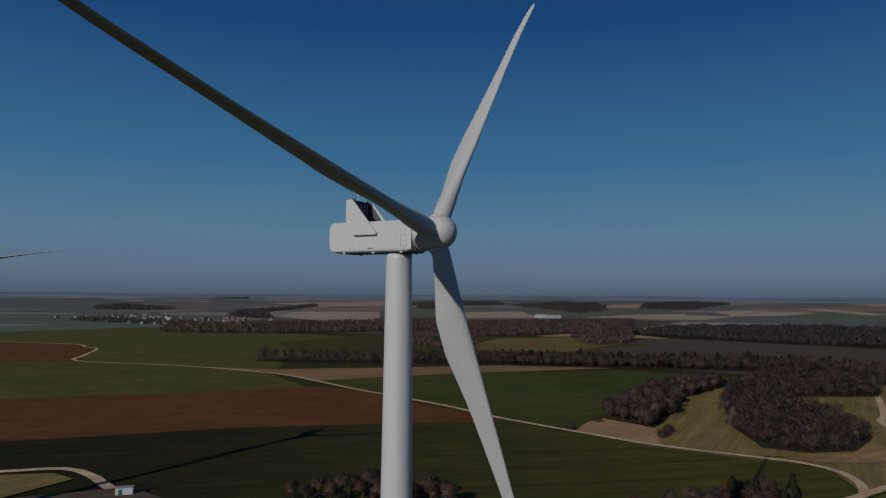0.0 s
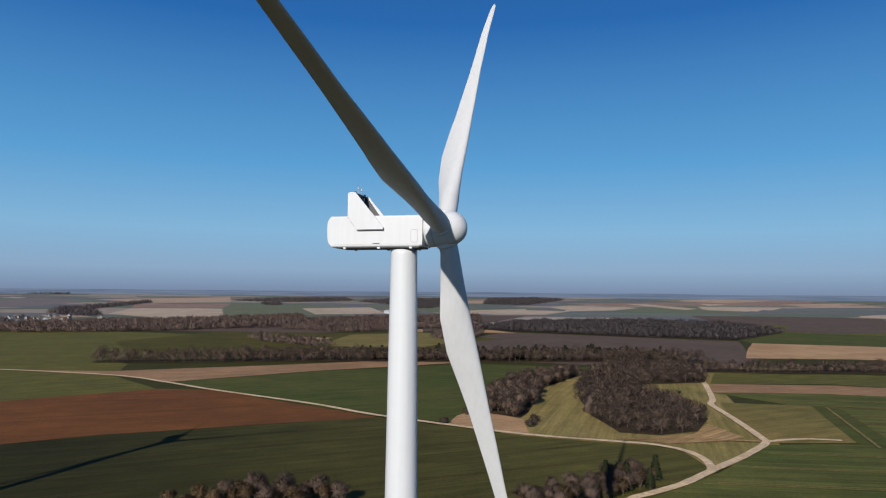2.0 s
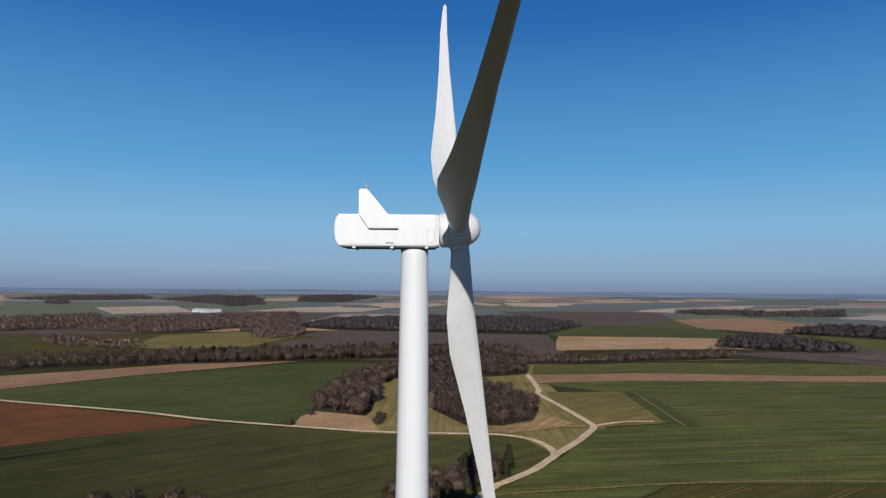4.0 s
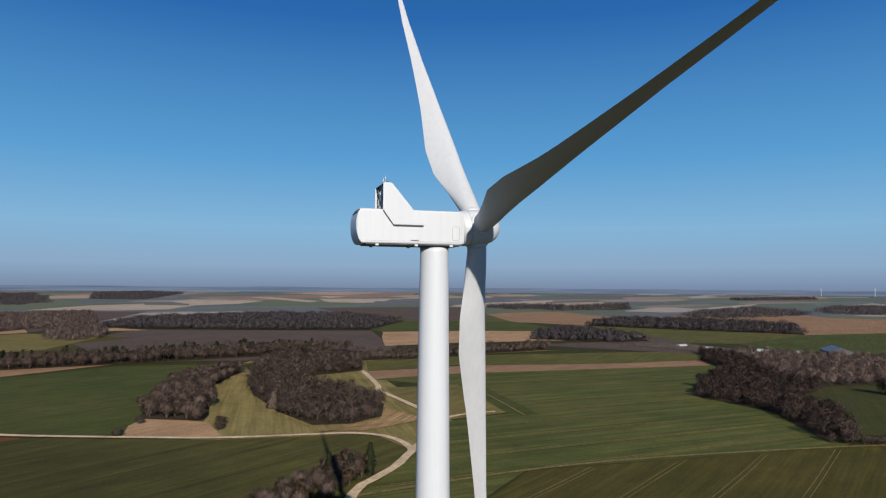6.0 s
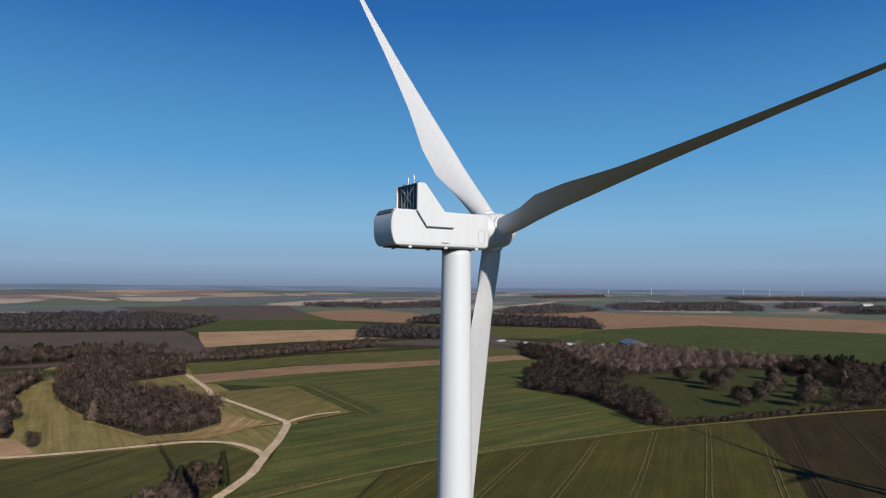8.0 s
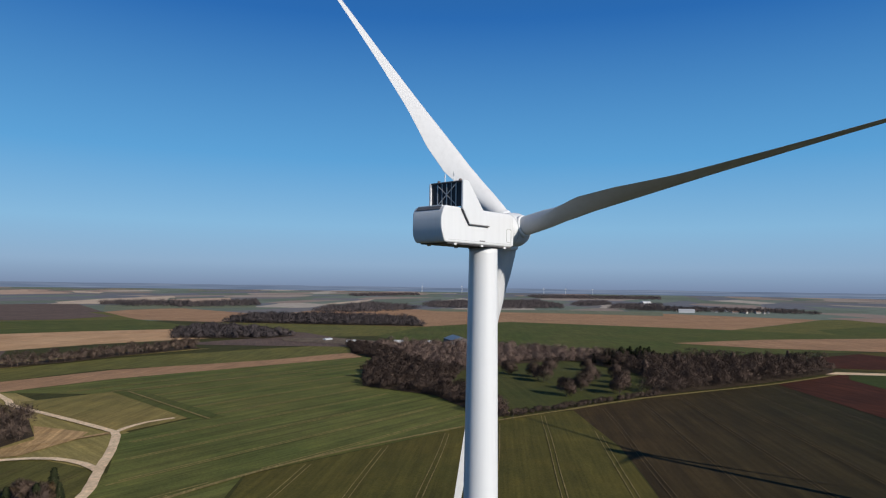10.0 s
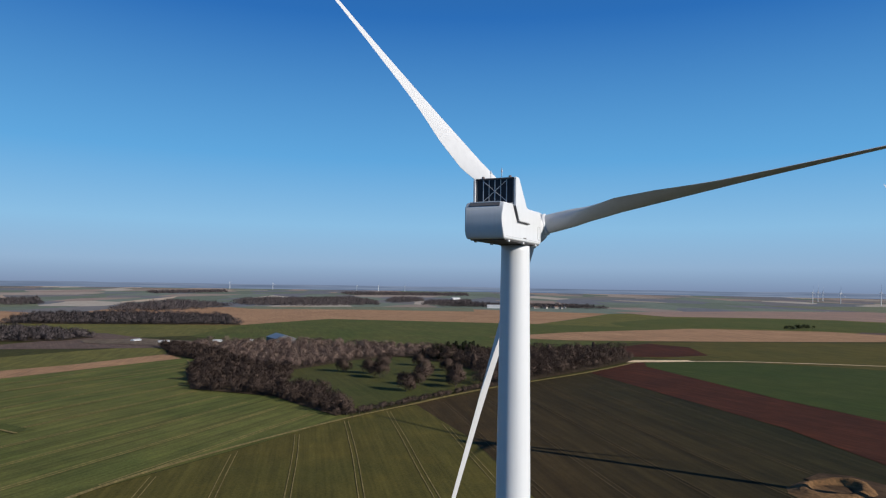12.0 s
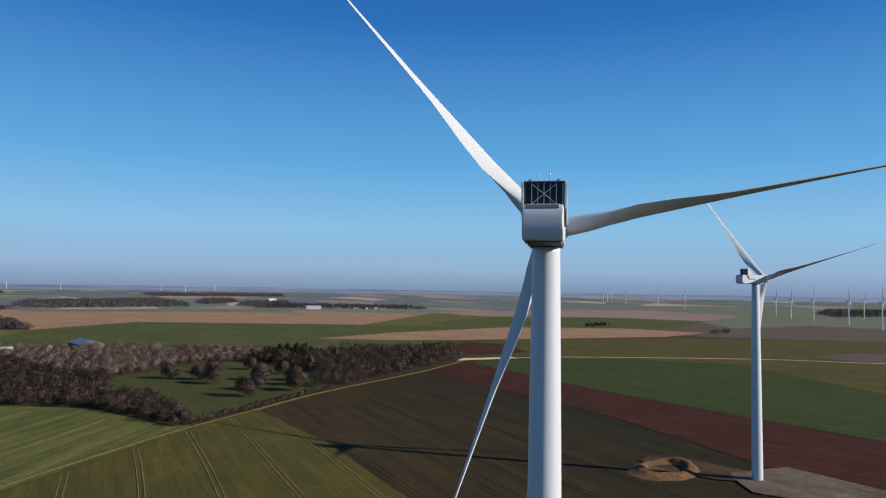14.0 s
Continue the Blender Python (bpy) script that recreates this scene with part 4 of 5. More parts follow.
def plant(rng, kinds, places, low=0.8, high=1.2):
    """Copies of the kinds, turned and sized at random; the first models move to the first places."""
    spare = list(kinds)
    for x, y in places:
        m = Matrix.Translation((x, y, land(x, y))) @ Matrix.Rotation(rng.uniform(0, 6.28), 4, "Z")
        s = rng.uniform(low, high)
        if spare:
            ob = spare.pop(0)
            ob.matrix_basis = m @ Matrix.Scale(s, 4)
        else:
            ob = kinds[int(rng.integers(0, len(kinds)))]
            k = s / ob.scale[0]
            copy_thing(ob, m @ Matrix.Scale(k, 4))


def wood(rng, name, poly, spacing, height, radius, material, label, twigs=210, size=1.6, kinds=8, conifers=0.0, slim=0.2):
    """A wood too dense to count: many bare crowns and trunks in one mesh."""
    models = []
    for _ in range(kinds):
        h = height * rng.uniform(0.8, 1.15)
        v, f, out = twig_arrays(rng, twigs, h, radius * rng.uniform(0.85, 1.15), h * 0.06, size, slim)
        w = 0.14
        stem = np.array([[-w, 0, -0.3], [w, 0, -0.3], [0, 0, h * 0.8], [0, -w, -0.3], [0, w, -0.3], [0, 0, h * 0.8]])
        flat = np.array([[0, -1, 0]] * 3 + [[1, 0, 0]] * 3)
        models.append((np.concatenate([v, stem]), np.concatenate([out, flat])))
    verts, shades = [], []
    for x, y in scatter(rng, poly, spacing):
        if conifers and rng.uniform() < conifers:
            v, _, out = needle_arrays(rng, twigs, height * rng.uniform(0.9, 1.15), radius * 0.8, 1.2)
        else:
            v, out = models[int(rng.integers(0, kinds))]
        a, s = rng.uniform(0, 6.28), rng.uniform(0.7, 1.22)
        c, q = math.cos(a), math.sin(a)
        verts.append(np.stack([(v[:, 0] * c - v[:, 1] * q) * s + x, (v[:, 0] * q + v[:, 1] * c) * s + y, v[:, 2] * s + land(x, y)], 1))
        shades.append(np.stack([out[:, 0] * c - out[:, 1] * q, out[:, 0] * q + out[:, 1] * c, out[:, 2]], 1))
    v, shade = np.concatenate(verts), np.concatenate(shades)
    ob = new(name, from_arrays(name, v, np.arange(len(v)).reshape(-1, 3), material, shade))
    return tagged(ob, label, "woodland", "", "stuff")


WOOD_FLOOR = field_material("leaf_litter", (0.070, 0.052, 0.036), (0.055, 0.044, 0.030), 20, 4, 0.3, 0.05)
rng = np.random.default_rng(7)

# near trees, each its own thing
oaks = [tree(rng, 9.0, 4.2, 1.0, BARE_TWIG, "bare brown deciduous tree, leafless", twigs=2300, size=1.3) for _ in range(4)]
buds = [tree(rng, 8.5, 3.4, 1.5, BUD_TWIG, "leafless tree with ochre budding twigs", twigs=2300, size=1.2) for _ in range(3)]
firs = [conifer(rng, 9.5, 2.2, "dark green conifer among bare trees") for _ in range(2)]
plant(rng, firs, [(113, 231), (121, 241), (104, 231), (98, 236)], 0.8, 1.05)
roadside = [(64, 205), (84, 214), (104, 226), (122, 240), (116, 248), (98, 243), (76, 232), (56, 220)]
spots = scatter(rng, roadside, 4.6)
plant(rng, oaks, spots[::2], 0.55, 0.9)
plant(rng, buds, spots[1::2] + [(48, 214), (54, 207), (46, 204), (60, 214), (66, 222), (42, 210)], 0.5, 0.75)
clump = [(-38, 236), (-20, 228), (2, 230), (4, 242), (-14, 252), (-30, 252)]
places = scatter(rng, clump, 5.2)
plant(rng, oaks, places[::2], 0.7, 1.05)
plant(rng, buds, places[1::2] + [(-51, 239), (-46, 237), (-42, 241)], 0.55, 0.9)
copse = [(90, 400), (113, 372), (122, 384), (150, 440), (170, 482), (214, 534), (232, 548), (222, 556), (180, 536), (132, 474)]
field(copse, WOOD_FLOOR, "leaf litter under a copse", 6, "ground_cover")
plant(rng, oaks, scatter(rng, copse, 7.0), 0.9, 1.25)
bushes = [tree(rng, 3.6, 2.6, 0.3, SHADED_TWIG, "low dense bare bush", "bush", 900, 0.8, 0.12, "bushes") for _ in range(3)]
plant(rng, bushes, [(71, 368), (76, 374), (81, 379), (67, 363), (86, 386), (113, 350), (109, 345), (116, 357), (119, 366)], 0.9, 1.4)
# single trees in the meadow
parkland = [tree(rng, 11.5, 6.8, 1.4, SHADED_TWIG, "spreading bare tree standing alone in a meadow", twigs=4200, size=1.5) for _ in range(3)]
plant(rng, parkland, [(419, 88), (466, 60), (412, 62), (455, 118), (490, 150), (470, 84), (520, 120), (392, 96), (540, 90), (505, 66), (440, 62), (480, 128)], 0.9, 1.25)
# low hedge along the track at the meadow's edge
plant(rng, bushes, [(306 + k * 3.3 + rng.uniform(-1, 1), 125 - k * 2.55 + rng.uniform(-1.5, 1.5)) for k in range(36)], 0.8, 1.3)
for x, y in ((-0.5, 0.0), (4.5, -3.5)):
    t = thing("marker_post", pose(300 + x, 121 + y, 0), "short pale post at a field corner", "post", "marker posts")
    bm = bmesh.new()
    lathe(bm, [(0.16, 0), (0.16, 1.1), (0.08, 1.2)], 8)
    part("stake", bm, PAD_GRAVEL, t)

# woods
WOODS = [
    ("strip_wood", [(-195, 716), (-66, 700), (14, 698), (169, 670), (222, 664), (318, 650), (400, 628), (410, 652), (322, 690), (226, 704), (170, 712), (14, 738), (-66, 730), (-195, 732)],
     6.4, 12.5, 5.0, BARE_TWIG, "long strip of bare woodland between fields", 0.0),
    ("conifer_belt", [(60, 712), (169, 690), (300, 672), (390, 650), (395, 670), (300, 700), (170, 724), (60, 736)], 9.0, 11.5, 3.6, NEEDLES, "dark green conifers in a strip wood", 1.0),
    ("bend_wood", [(213, 511), (178, 440), (156, 372), (149, 324), (166, 314), (190, 319), (217, 350), (229, 400), (224, 436), (234, 468), (252, 488), (308, 490), (330, 520), (345, 556), (322, 622), (292, 612), (246, 556)],
     7.0, 10.6, 4.9, BARE_TWIG, "brown bare woodland in a bend of the lane", 0.03),
    ("hedge_wood", [(345, 556), (433, 530), (481, 526), (594, 506), (610, 530), (483, 552), (433, 556), (350, 590)], 7.2, 9.2, 4.4, BARE_TWIG, "bare tree belt along a field edge", 0.0),
    ("farm_wood", [(477, 272), (390, 238), (365, 178), (303, 130), (318, 121), (350, 134), (392, 152), (424, 184), (500, 192), (540, 250), (575, 262), (640, 300), (690, 362), (683, 372), (600, 330), (560, 286)],
     6.5, 7.8, 4.3, SHADED_TWIG, "dark bare woodland arm beside a meadow", 0.0),
    ("orchard_wood", [(575, 262), (540, 250), (500, 192), (517, 182), (579, 150), (610, 116), (640, 60), (700, 90), (742, 240), (720, 300), (690, 362), (640, 300)], 9.0, 9.2, 4.9, PALE_TWIG, "pale grey bare trees behind a meadow", 0.0),
    ("track_wood", [(404, 50), (507, -43), (604, -118), (648, -128), (672, -110), (650, -10), (640, 60), (606, 100), (562, 62), (500, 36), (450, 40), (425, 46)], 7.4, 12.0, 5.5, SHADED_TWIG, "dense bare wood beside a grassy track", 0.04),
    ("conifer_group", [(585, 40), (640, 20), (648, 60), (600, 92)], 8.5, 13, 3.6, NEEDLES, "dark green conifers behind bare trees", 1.0),
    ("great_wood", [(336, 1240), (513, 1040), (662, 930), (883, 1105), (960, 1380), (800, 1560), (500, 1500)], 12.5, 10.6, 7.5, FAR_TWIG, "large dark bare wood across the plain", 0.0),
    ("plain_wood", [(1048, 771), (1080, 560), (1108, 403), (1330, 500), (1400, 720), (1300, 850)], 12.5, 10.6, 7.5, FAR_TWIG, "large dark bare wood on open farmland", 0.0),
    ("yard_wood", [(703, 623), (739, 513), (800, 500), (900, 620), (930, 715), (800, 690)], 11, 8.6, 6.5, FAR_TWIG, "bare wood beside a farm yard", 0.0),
]
for name, poly, spacing, height, radius, material, label, firs_in in WOODS:
    far = spacing > 10
    wood(rng, name, poly, spacing, height, radius, material, label, 190 if far else 640, 3.0 if far else 1.4, 8, firs_in, 0.09 if far else 0.06)
    if "conifer" not in name:
        field(poly, WOOD_FLOOR, "leaf litter under bare trees", 6, "ground_cover")
# far woods, low and dark on the rising land
for label, outline in (
    ("dark wood along the skyline", [(-1951, 4429), (-1643, 4583), (-1297, 4594), (-1210, 4286), (-1548, 4320), (-1840, 4248)]),
    ("dark hedgerow wood above the village", [(-1395, 2752), (-1417, 3061), (-1185, 2832), (-975, 2557), (-1054, 2473), (-1253, 2472)]),
    ("bare poplar belt in the valley", [(-504, 1220), (-561, 1410), (-424, 1490), (-271, 1611), (-141, 1747), (31, 1907), (20, 1354), (-107, 1308), (-208, 1230), (-340, 1193)]),
    ("dark tree line on the far slope", [(-657, 2102), (-720, 2444), (-685, 2635), (-624, 3357), (-567, 3110), (-613, 2356), (-463, 1887), (-547, 1876)]),
    ("dark wood on the far slope", [(-274, 3539), (-13, 3971), (316, 4021), (338, 3622), (34, 3322), (-135, 3386)]),
    ("small dark wood on a green slope", [(-120, 3068), (-43, 3231), (-32, 2931), (-93, 2859)]),
    ("dark wood behind farm halls", [(333, 3436), (724, 4164), (814, 3456), (649, 2729), (499, 2668), (432, 3101)]),
    ("bare poplar belt in the valley", [(-20, 1273), (-19, 1575), (138, 1762), (367, 1839), (526, 1897), (363, 1339), (233, 1260), (84, 1170)]),
    ("small dark wood between pale fields", [(202, 1018), (238, 1154), (345, 1278), (306, 1108), (266, 1004), (216, 978)]),
    ("thin tree belt on a green field", [(-75, 1024), (-43, 1050), (-21, 990), (45, 905), (23, 875), (-41, 964)]),
    ("dark wood across the plain", [(1687, 1618), (1894, 1698), (2032, 1532), (1806, 1365), (1611, 1412)]),
    ("dark wood on a far slope", [(886, 3090), (1155, 3930), (1514, 4141), (1590, 3806), (1039, 2948)]),
    ("dark wood on a far slope", [(464, 2587), (713, 3838), (891, 3989), (729, 3148), (521, 2560)]),
    ("dark wood beside a pale plot", [(1576, 849), (1946, 971), (2357, 977), (2183, 779), (1985, 670), (1658, 707), (1544, 785)]),
    ("long dark wood on the plain", [(2217, 741), (2665, 810), (3048, 441), (2589, 290), (2273, 261), (2097, 478), (2098, 668)]),
    ("dark wood near a village", [(2675, 262), (3108, 254), (3180, 154), (2790, 108), (2527, 215)]),
    ("dark wood near a village", [(2341, 110), (2737, 94), (2929, -88), (2376, -64)]),
    ("dark wood near the horizon", [(1679, 1377), (1882, 1460), (2394, 1477), (1880, 1176), (1643, 1285)]),
    ("thin dark wood near the horizon", [(3896, 607), (4027, 235), (4044, -137), (3686, -121), (3548, 506)]),
    ("thin dark wood near the horizon", [(3435, 1523), (3929, 1270), (3626, 1173), (3186, 1391)]),
    ("dark wood behind distant turbines", [(1882, -1843), (2216, -2235), (2100, -2411), (1714, -1963), (1649, -1687)]),
):
    near = min(math.hypot(x - MID.x, y - MID.y) for x, y in outline) < 1400
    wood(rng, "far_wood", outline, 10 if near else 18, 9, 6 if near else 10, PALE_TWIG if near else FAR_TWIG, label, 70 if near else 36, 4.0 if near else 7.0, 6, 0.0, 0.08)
field([(318, 118), (345, 98), (404, 52), (425, 46), (450, 40), (500, 36), (562, 62), (606, 100), (610, 116), (579, 150), (517, 182), (500, 192), (424, 184), (392, 152), (350, 134)], MEADOW, "green meadow enclosed by woods", 5)

# ---- wheel tracks in the crops ----
def tramlines(poly, start, way, spacing, count, label, width=0.36, gap=2.0, material=None):
    """Pairs of wheel tracks, side by side at that spacing, kept inside the plot."""
    bm = bmesh.new()
    start, way = Vector((*start, 0)), Vector((*way, 0)).normalized()
    side = Vector((-way.y, way.x, 0))
    for k in range(count):
        for s in (-gap / 2, gap / 2):
            run = []
            for j in range(-70, 71):
                p = start + side * (k * spacing + s) + way * j * 6.0
                p = p + side * 0.8 * noise.noise(Vector((j * 0.07, k, 0)))
                if inside(poly, p.x, p.y):
                    run.append((p.x, p.y))
                else:
                    if len(run) > 2:
                        ribbon(bm, run, width, 0.30, 0.12, 12)
                    run = []
            if len(run) > 2:
                ribbon(bm, run, width, 0.30, 0.12, 12)
    return tagged(part("wheel_tracks", bm, material or TRAM), label, "wheel tracks", "", "stuff")


OLIVE = [(-2, 66), (32, 148), (163, 193), (298, 122), (338, 89), (255, 63), (172, 48), (60, 24)]
tramlines(OLIVE, (257, 142), (74, 12), 24.5, 4, "pale paired wheel tracks through olive crop")
tramlines(OLIVE, (261, 118), (74, 12), -24.5, 6, "pale paired wheel tracks through olive crop")
BROWNISH = [(338, 86), (403, 42), (500, -48), (286, -98), (150, -70), (60, -170), (-50, -240), (-50, -60), (60, 16), (172, 44), (255, 59)]
tramlines(BROWNISH, (342, 69), (180, 30), -28, 9, "dull paired wheel tracks through brown crop", 0.34, 2.0, TRAM_DULL)
STRIPED = [(100, 214), (152, 244), (206, 280), (252, 276), (304, 376), (290, 434), (360, 414), (474, 356), (566, 306), (480, 262), (386, 232), (298, 130), (165, 198)]
tramlines(STRIPED, (183, 275), (161, -58), 27, 7, "pale wheel tracks through green crop", 0.8, 2.1)
tramlines(STRIPED, (174, 250), (161, -58), -27, 4, "pale wheel tracks through green crop", 0.8, 2.1)
road([(309, 380), (400, 336), (502, 287), (560, 300)], 1.8, "worn strip across green crop", TRAM, 5)
road([(314, 371), (251, 269)], 1.6, "worn strip beside a green plot", TRAM, 7)
NEARCROP = [(-205, 322), (-101, 364), (30, 384), (98, 324), (150, 292), (146, 250), (94, 222), (30, 158), (-60, 120), (-150, 150), (-240, 200)]
tramlines(NEARCROP, (-30, 300), (1, 0.19), 26, 4, "faint wheel tracks through dark green crop", 0.3, 2.0, TRAM_DULL)
tramlines(NEARCROP, (-25, 274), (1, 0.19), -26, 5, "faint wheel tracks through dark green crop", 0.3, 2.0, TRAM_DULL)

# ---- turbine pads ----
field([(164, -86), (167, -116), (128, -126), (100, -150), (60, -160), (60, -130), (120, -92), (140, -76), (158, -82)], PAD_GRAVEL, "pale gravel crane pad", 7, "pavement", 5.0)
DIRT = field_material("bare_brown_earth", (0.100, 0.064, 0.038), (0.066, 0.044, 0.027), 30, 3, 0.3, 0.06)
SPOIL = field_material("dug_tan_earth", (0.2175, 0.1312, 0.0675), (0.15, 0.09, 0.048), 30, 2, 0.3, 0.1)
field([(190, -62), (198, -72), (194, -82), (164, -96), (150, -88), (158, -74), (174, -64)], DIRT, "bare tan earth round a pit", 6)
field([(-175, 210), (-150, 235), (-112, 252), (-92, 236), (-110, 190), (-150, 170)], PAD_GRAVEL, "pale gravel pad by a turbine", 7, "pavement")
road([(-230, 240), (-190, 268), (-171, 272), (-150, 277), (-135, 268), (-118, 250), (-100, 238)], 4.2, "pale gravel access track")
field([(-190, 260), (-172, 266), (-150, 270), (-138, 262), (-150, 236), (-180, 215)], GRASS, "rough grass beside a turbine pad", 6)


def spoil_pit():
    """A dug hole with a rim of thrown-up earth and a heap at one end."""
    bm = bmesh.new()
    sides, last = 40, None
    rings = [(0.0, 0.1), (0.48, 0.12), (0.58, 0.3), (0.64, 1.4), (0.73, 1.75), (0.87, 0.9), (1.0, 0.2), (1.12, -0.3)]
    for r, z in rings[1:]:
        row = []
        for k in range(sides):
            a = 2 * math.pi * k / sides
            heap = max(0.0, math.cos(a)) ** 2 * (1.3 if 0.5 < r < 0.95 else 0.0)
            p = Vector((math.cos(a) * r * 15, math.sin(a) * r * 8.5, 0))
            p *= 1 + 0.10 * noise.noise(p * 0.3)
            row.append(bm.verts.new((p.x, p.y, z + heap + 0.3 * noise.noise(p * 0.6))))
        if last:
            for k in range(sides):
                bm.faces.new((last[k], row[k], row[(k + 1) % sides], last[(k + 1) % sides]))
        else:
            bm.faces.new(row)
        last = row
    return bm


pit = part("spoil_heap", spoil_pit(), SPOIL, None, "", True)
pit.matrix_world = pose(175, -64, 0.35, 0, 0, -62) @ Matrix.Diagonal((1.12, 1.35, 0.9, 1))
tagged(pit, "tan earth heap ringing a dark dug hole", "earth heap")


def kiosk(x, y, heading):
    k = thing("transformer_kiosk", pose(x, y, 0.4, 0, 0, heading), "white transformer kiosk with a green door", "kiosk")
    bm = bmesh.new()
    block(bm, (5.6, 2.6, 2.5), pose(0, 0, 1.25), 0.03)
    part("walls", bm, WHITE, k)
    bm = bmesh.new()
    block(bm, (5.9, 2.9, 0.18), pose(0, 0, 2.59), 0.03)
    part("roof", bm, SEAM, k, "flat grey concrete roof")
    bm = bmesh.new()
    block(bm, (1.2, 0.08, 2.0), pose(-1.2, -1.32, 1.05), 0.02)
    part("door", bm, GREEN_DOOR, k, "green steel door")


GREEN_DOOR = plain_material("green_paint", (0.03, 0.14, 0.10), 0.5)
kiosk(-110, 243, 15)

# ---- houses, barns and yards ----
PLASTER = plain_material("pale_plaster", (0.34, 0.32, 0.30), 0.9, 0, 1.0, 0.2)
TILE = plain_material("weathered_roof_tiles", (0.13, 0.085, 0.07), 0.9, 0, 1.5, 0.25)
SLATE = plain_material("grey_slate", (0.10, 0.10, 0.11), 0.7, 0, 1.5, 0.2)
SHEET = plain_material("pale_sheet_metal", (0.50, 0.51, 0.53), 0.5, 0.2, 1.0, 0.1)
PANEL_BLUE = plain_material("blue_grey_roof_sheet", (0.17, 0.18, 0.20), 0.4, 0.2, 0.8, 0.12)
GLASS_DARK = plain_material("dark_window", (0.03, 0.035, 0.04), 0.2)


def house(length, depth, wall, rise, wall_material, roof_material, label, name="house", group="village houses"):
    h = thing(name, pose(0, 0, 0), label, name.replace("_", " "), group)
    bm = bmesh.new()
    out = [(-depth / 2, 0), (depth / 2, 0), (depth / 2, wall), (0, wall + rise - 0.1), (-depth / 2, wall)]
    plate(bm, out, -length / 2, length / 2)
    part("walls", bm, wall_material, h)
    bm = bmesh.new()
    e = depth / 2 + 0.4
    drop = rise * 0.4 / (depth / 2)
    plate(bm, [(-e, wall - drop), (0, wall + rise), (e, wall - drop), (e, wall - drop + 0.22), (0, wall + rise + 0.24), (-e, wall - drop + 0.22)], -length / 2 - 0.35, length / 2 + 0.35)
    part("roof", bm, roof_material, h)
    if name == "house":
        bm = bmesh.new()
        block(bm, (0.7, 0.7, 1.6), pose(0.4, length * 0.3, wall + rise + 0.3), 0.03)
        part("chimney", bm, TILE, h)
        for s in (-1, 1):
            for y in (-0.28, 0.0, 0.28):
                bm = bmesh.new()
                block(bm, (0.08, 1.1, 1.3), pose(s * (depth / 2 + 0.02), y * length, 1.7))
                part("window", bm, GLASS_DARK, h)
    return h


homes = [house(13, 8, 4.2, 3.6, PLASTER, TILE, "pale plastered house with a brown tiled roof"), house(10, 7, 3.8, 3.4, PLASTER, SLATE, "pale plastered house with a slate roof"),
         house(18, 9, 4.5, 3.8, SHEET, SHEET, "bright white village building")]
places = []
for k in range(58):
    u = rng.uniform()
    places.append((-810 + 340 * u + rng.normal() * 30, 1790 - 170 * u + rng.normal() * 75))
for k in range(26):
    places.append((-880 + rng.normal() * 70, 1900 + rng.normal() * 60))
for k in range(34):
    u = rng.uniform()
    places.append((2300 + rng.normal() * 90, -100 - 330 * u))
plant(rng, homes[:2], places, 0.75, 1.1)
plant(rng, homes[2:], [(-690, 1730), (-600, 1670), (-520, 1640), (-750, 1800), (2180, -118), (2300, -260)], 0.7, 0.9)
hall = house(46, 22, 7, 4, SHEET, SHEET, "long white farm hall", "farm_hall", "farm halls")
plant(rng, [hall], [(2160, -125), (3050, -30), (330, 2060), (300, 2085)], 0.9, 1.2)
barns = [house(44, 24, 5.6, 4.2, SLATE, PANEL_BLUE, "low barn with a blue-grey sheet roof", "barn", "farm barns")]
barns[0].matrix_world = pose(772, 262, 0, 0, 0, 118)
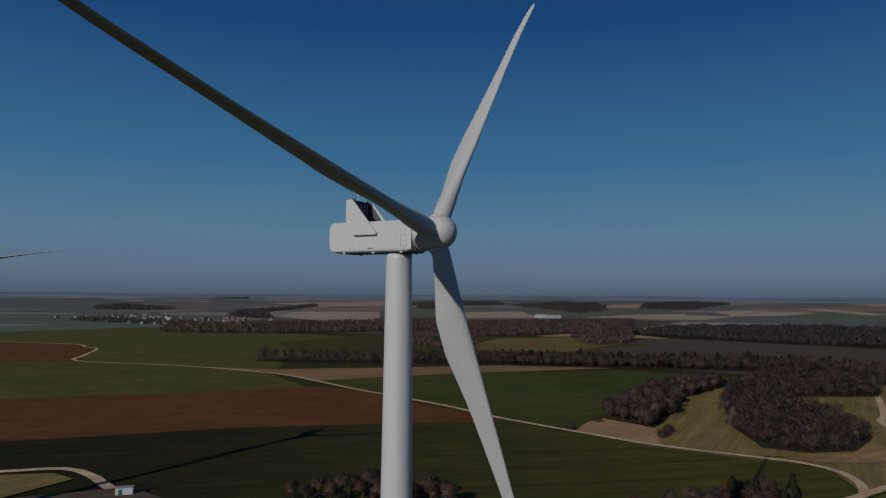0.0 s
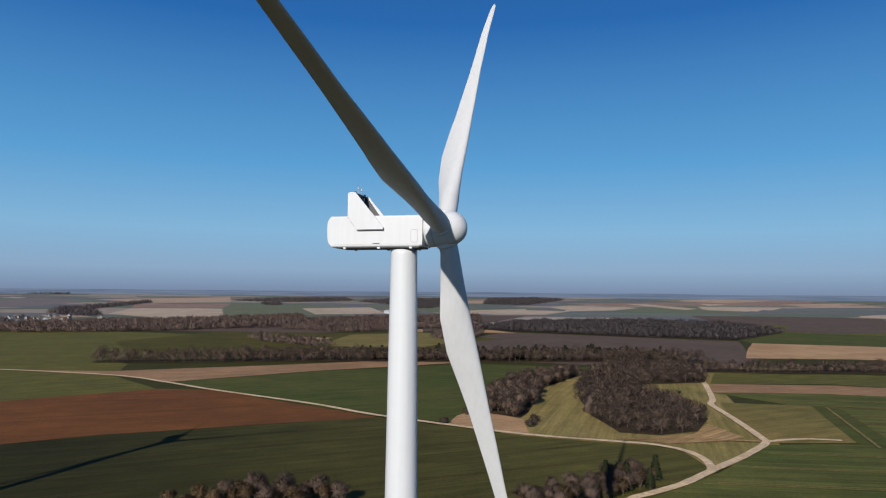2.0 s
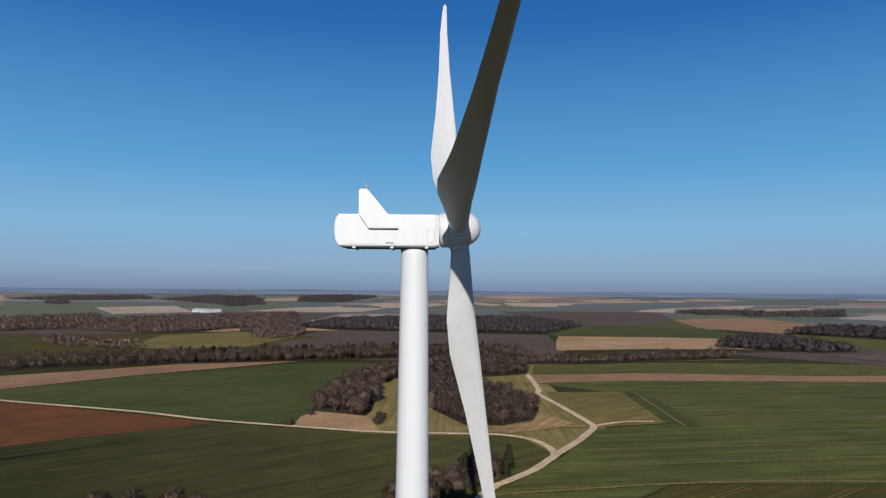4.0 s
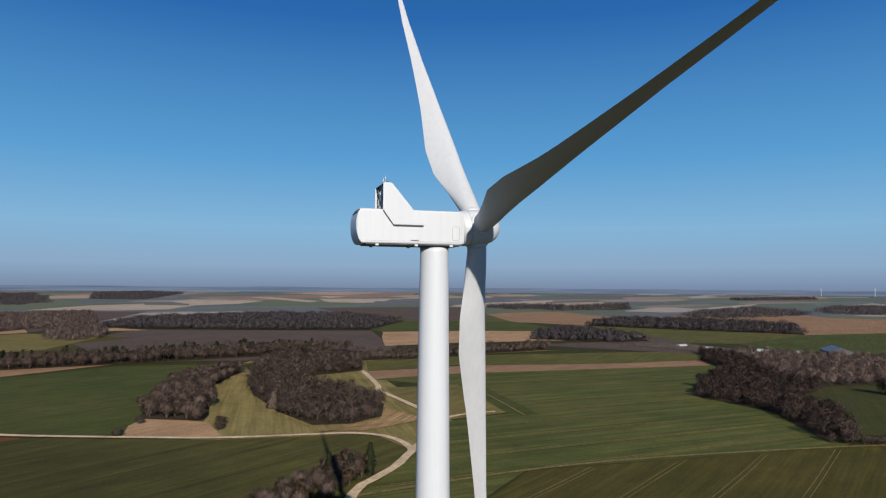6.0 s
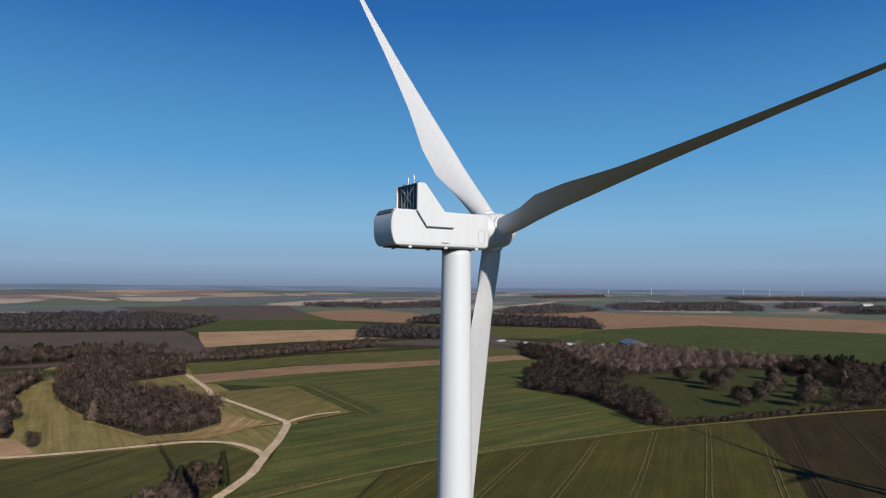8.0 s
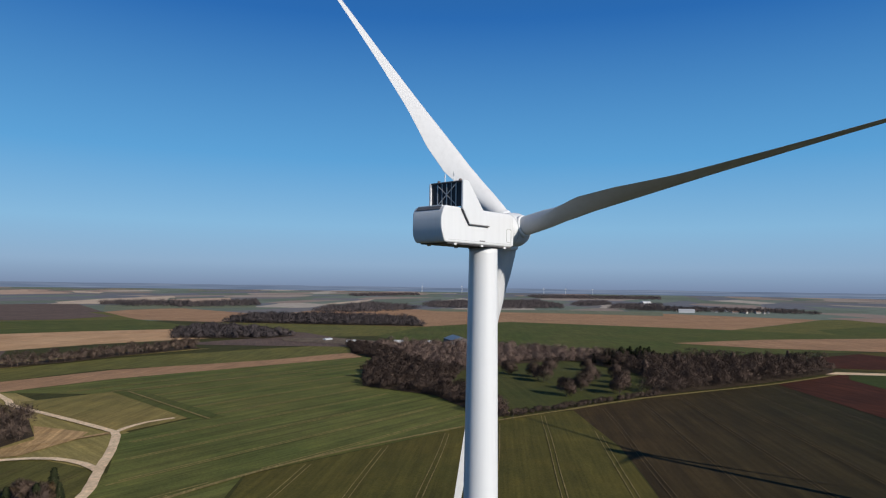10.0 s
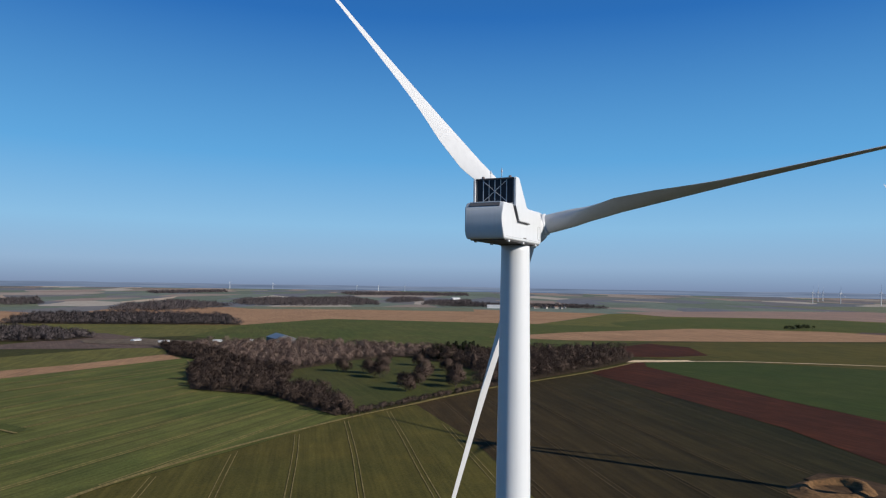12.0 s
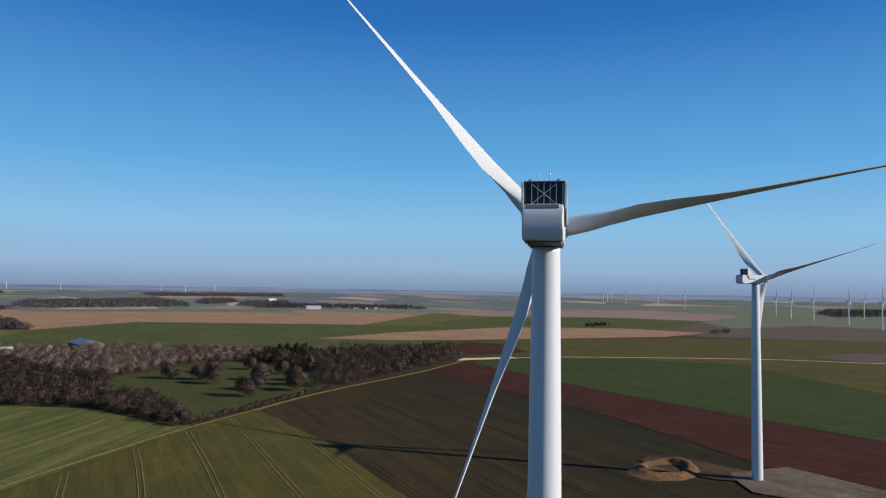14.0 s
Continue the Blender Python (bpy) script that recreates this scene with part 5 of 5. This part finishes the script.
for x, y, a in ((742, 392, 30), (755, 430, 70), (763, 336, 20), (772, 300, 80)):
    copy_thing(hall, pose(x, y, 0, 0, 0, a) @ Matrix.Scale(0.26, 4))
field([(700, 372), (752, 330), (790, 440), (760, 500), (715, 470)], PAD_GRAVEL, "grey concrete farm yard", 8, "pavement")

# village trees and gardens
wood(rng, "village_trees", [(-900, 1660), (-700, 1540), (-440, 1470), (-420, 1500), (-560, 1570), (-760, 1690), (-900, 1760)], 15, 9, 6, FAR_TWIG, "bare garden trees round a village", 90, 4.0, 6, 0.0, 0.08)
wood(rng, "village_trees", [(2230, 60), (2210, -520), (2420, -420), (2440, -60)], 17, 11, 7, FAR_TWIG, "bare garden trees round a village", 80, 5.0, 6, 0.0, 0.08)
wood(rng, "tree_row", [(1205, -590), (1225, -588), (1262, -660), (1244, -664)], 9, 7, 4, NEEDLES, "short dark tree row in open fields", 90, 2.2, 4)
wood(rng, "tree_row", [(992, -720), (1004, -716), (1016, -770), (1000, -772)], 8, 7, 4, BARE_TWIG, "short dark tree row in open fields", 90, 2.2, 4)

# ---- far turbines ----
far = [(1758, -1558, 0.95), (1614, -1481, 0.97), (1486, -1438, 1.0), (1271, -1331, 1.0), (1099, -1239, 1.0), (2845, -1849, 0.95), (2376, -1661, 0.95), (3073, -1811, 0.85), (3146, -1722, 0.85),
       (3326, -1849, 0.85), (3420, -1928, 0.8), (4210, 1330, 0.7), (4280, 1080, 0.7), (4370, 560, 0.6), (4350, 420, 0.62), (4330, 250, 0.6), (1560, -1700, 0.95)]
model = None
for k, (x, y, s) in enumerate(far):
    m = Matrix.Translation((x, y, land(x, y))) @ Matrix.Rotation(radians(-150 + 17 * math.sin(k * 2.3)), 4, "Z") @ Matrix.Scale(s * 0.77, 4)
    if k % 4 == 0:
        model = turbine(0, 0, 0, 31 * k % 120, "distant white wind turbine on open farmland", True, "distant wind turbines")
        model.matrix_world = m
        size = s * 0.77
    else:
        copy_thing(model, m @ Matrix.Scale(1 / size, 4))
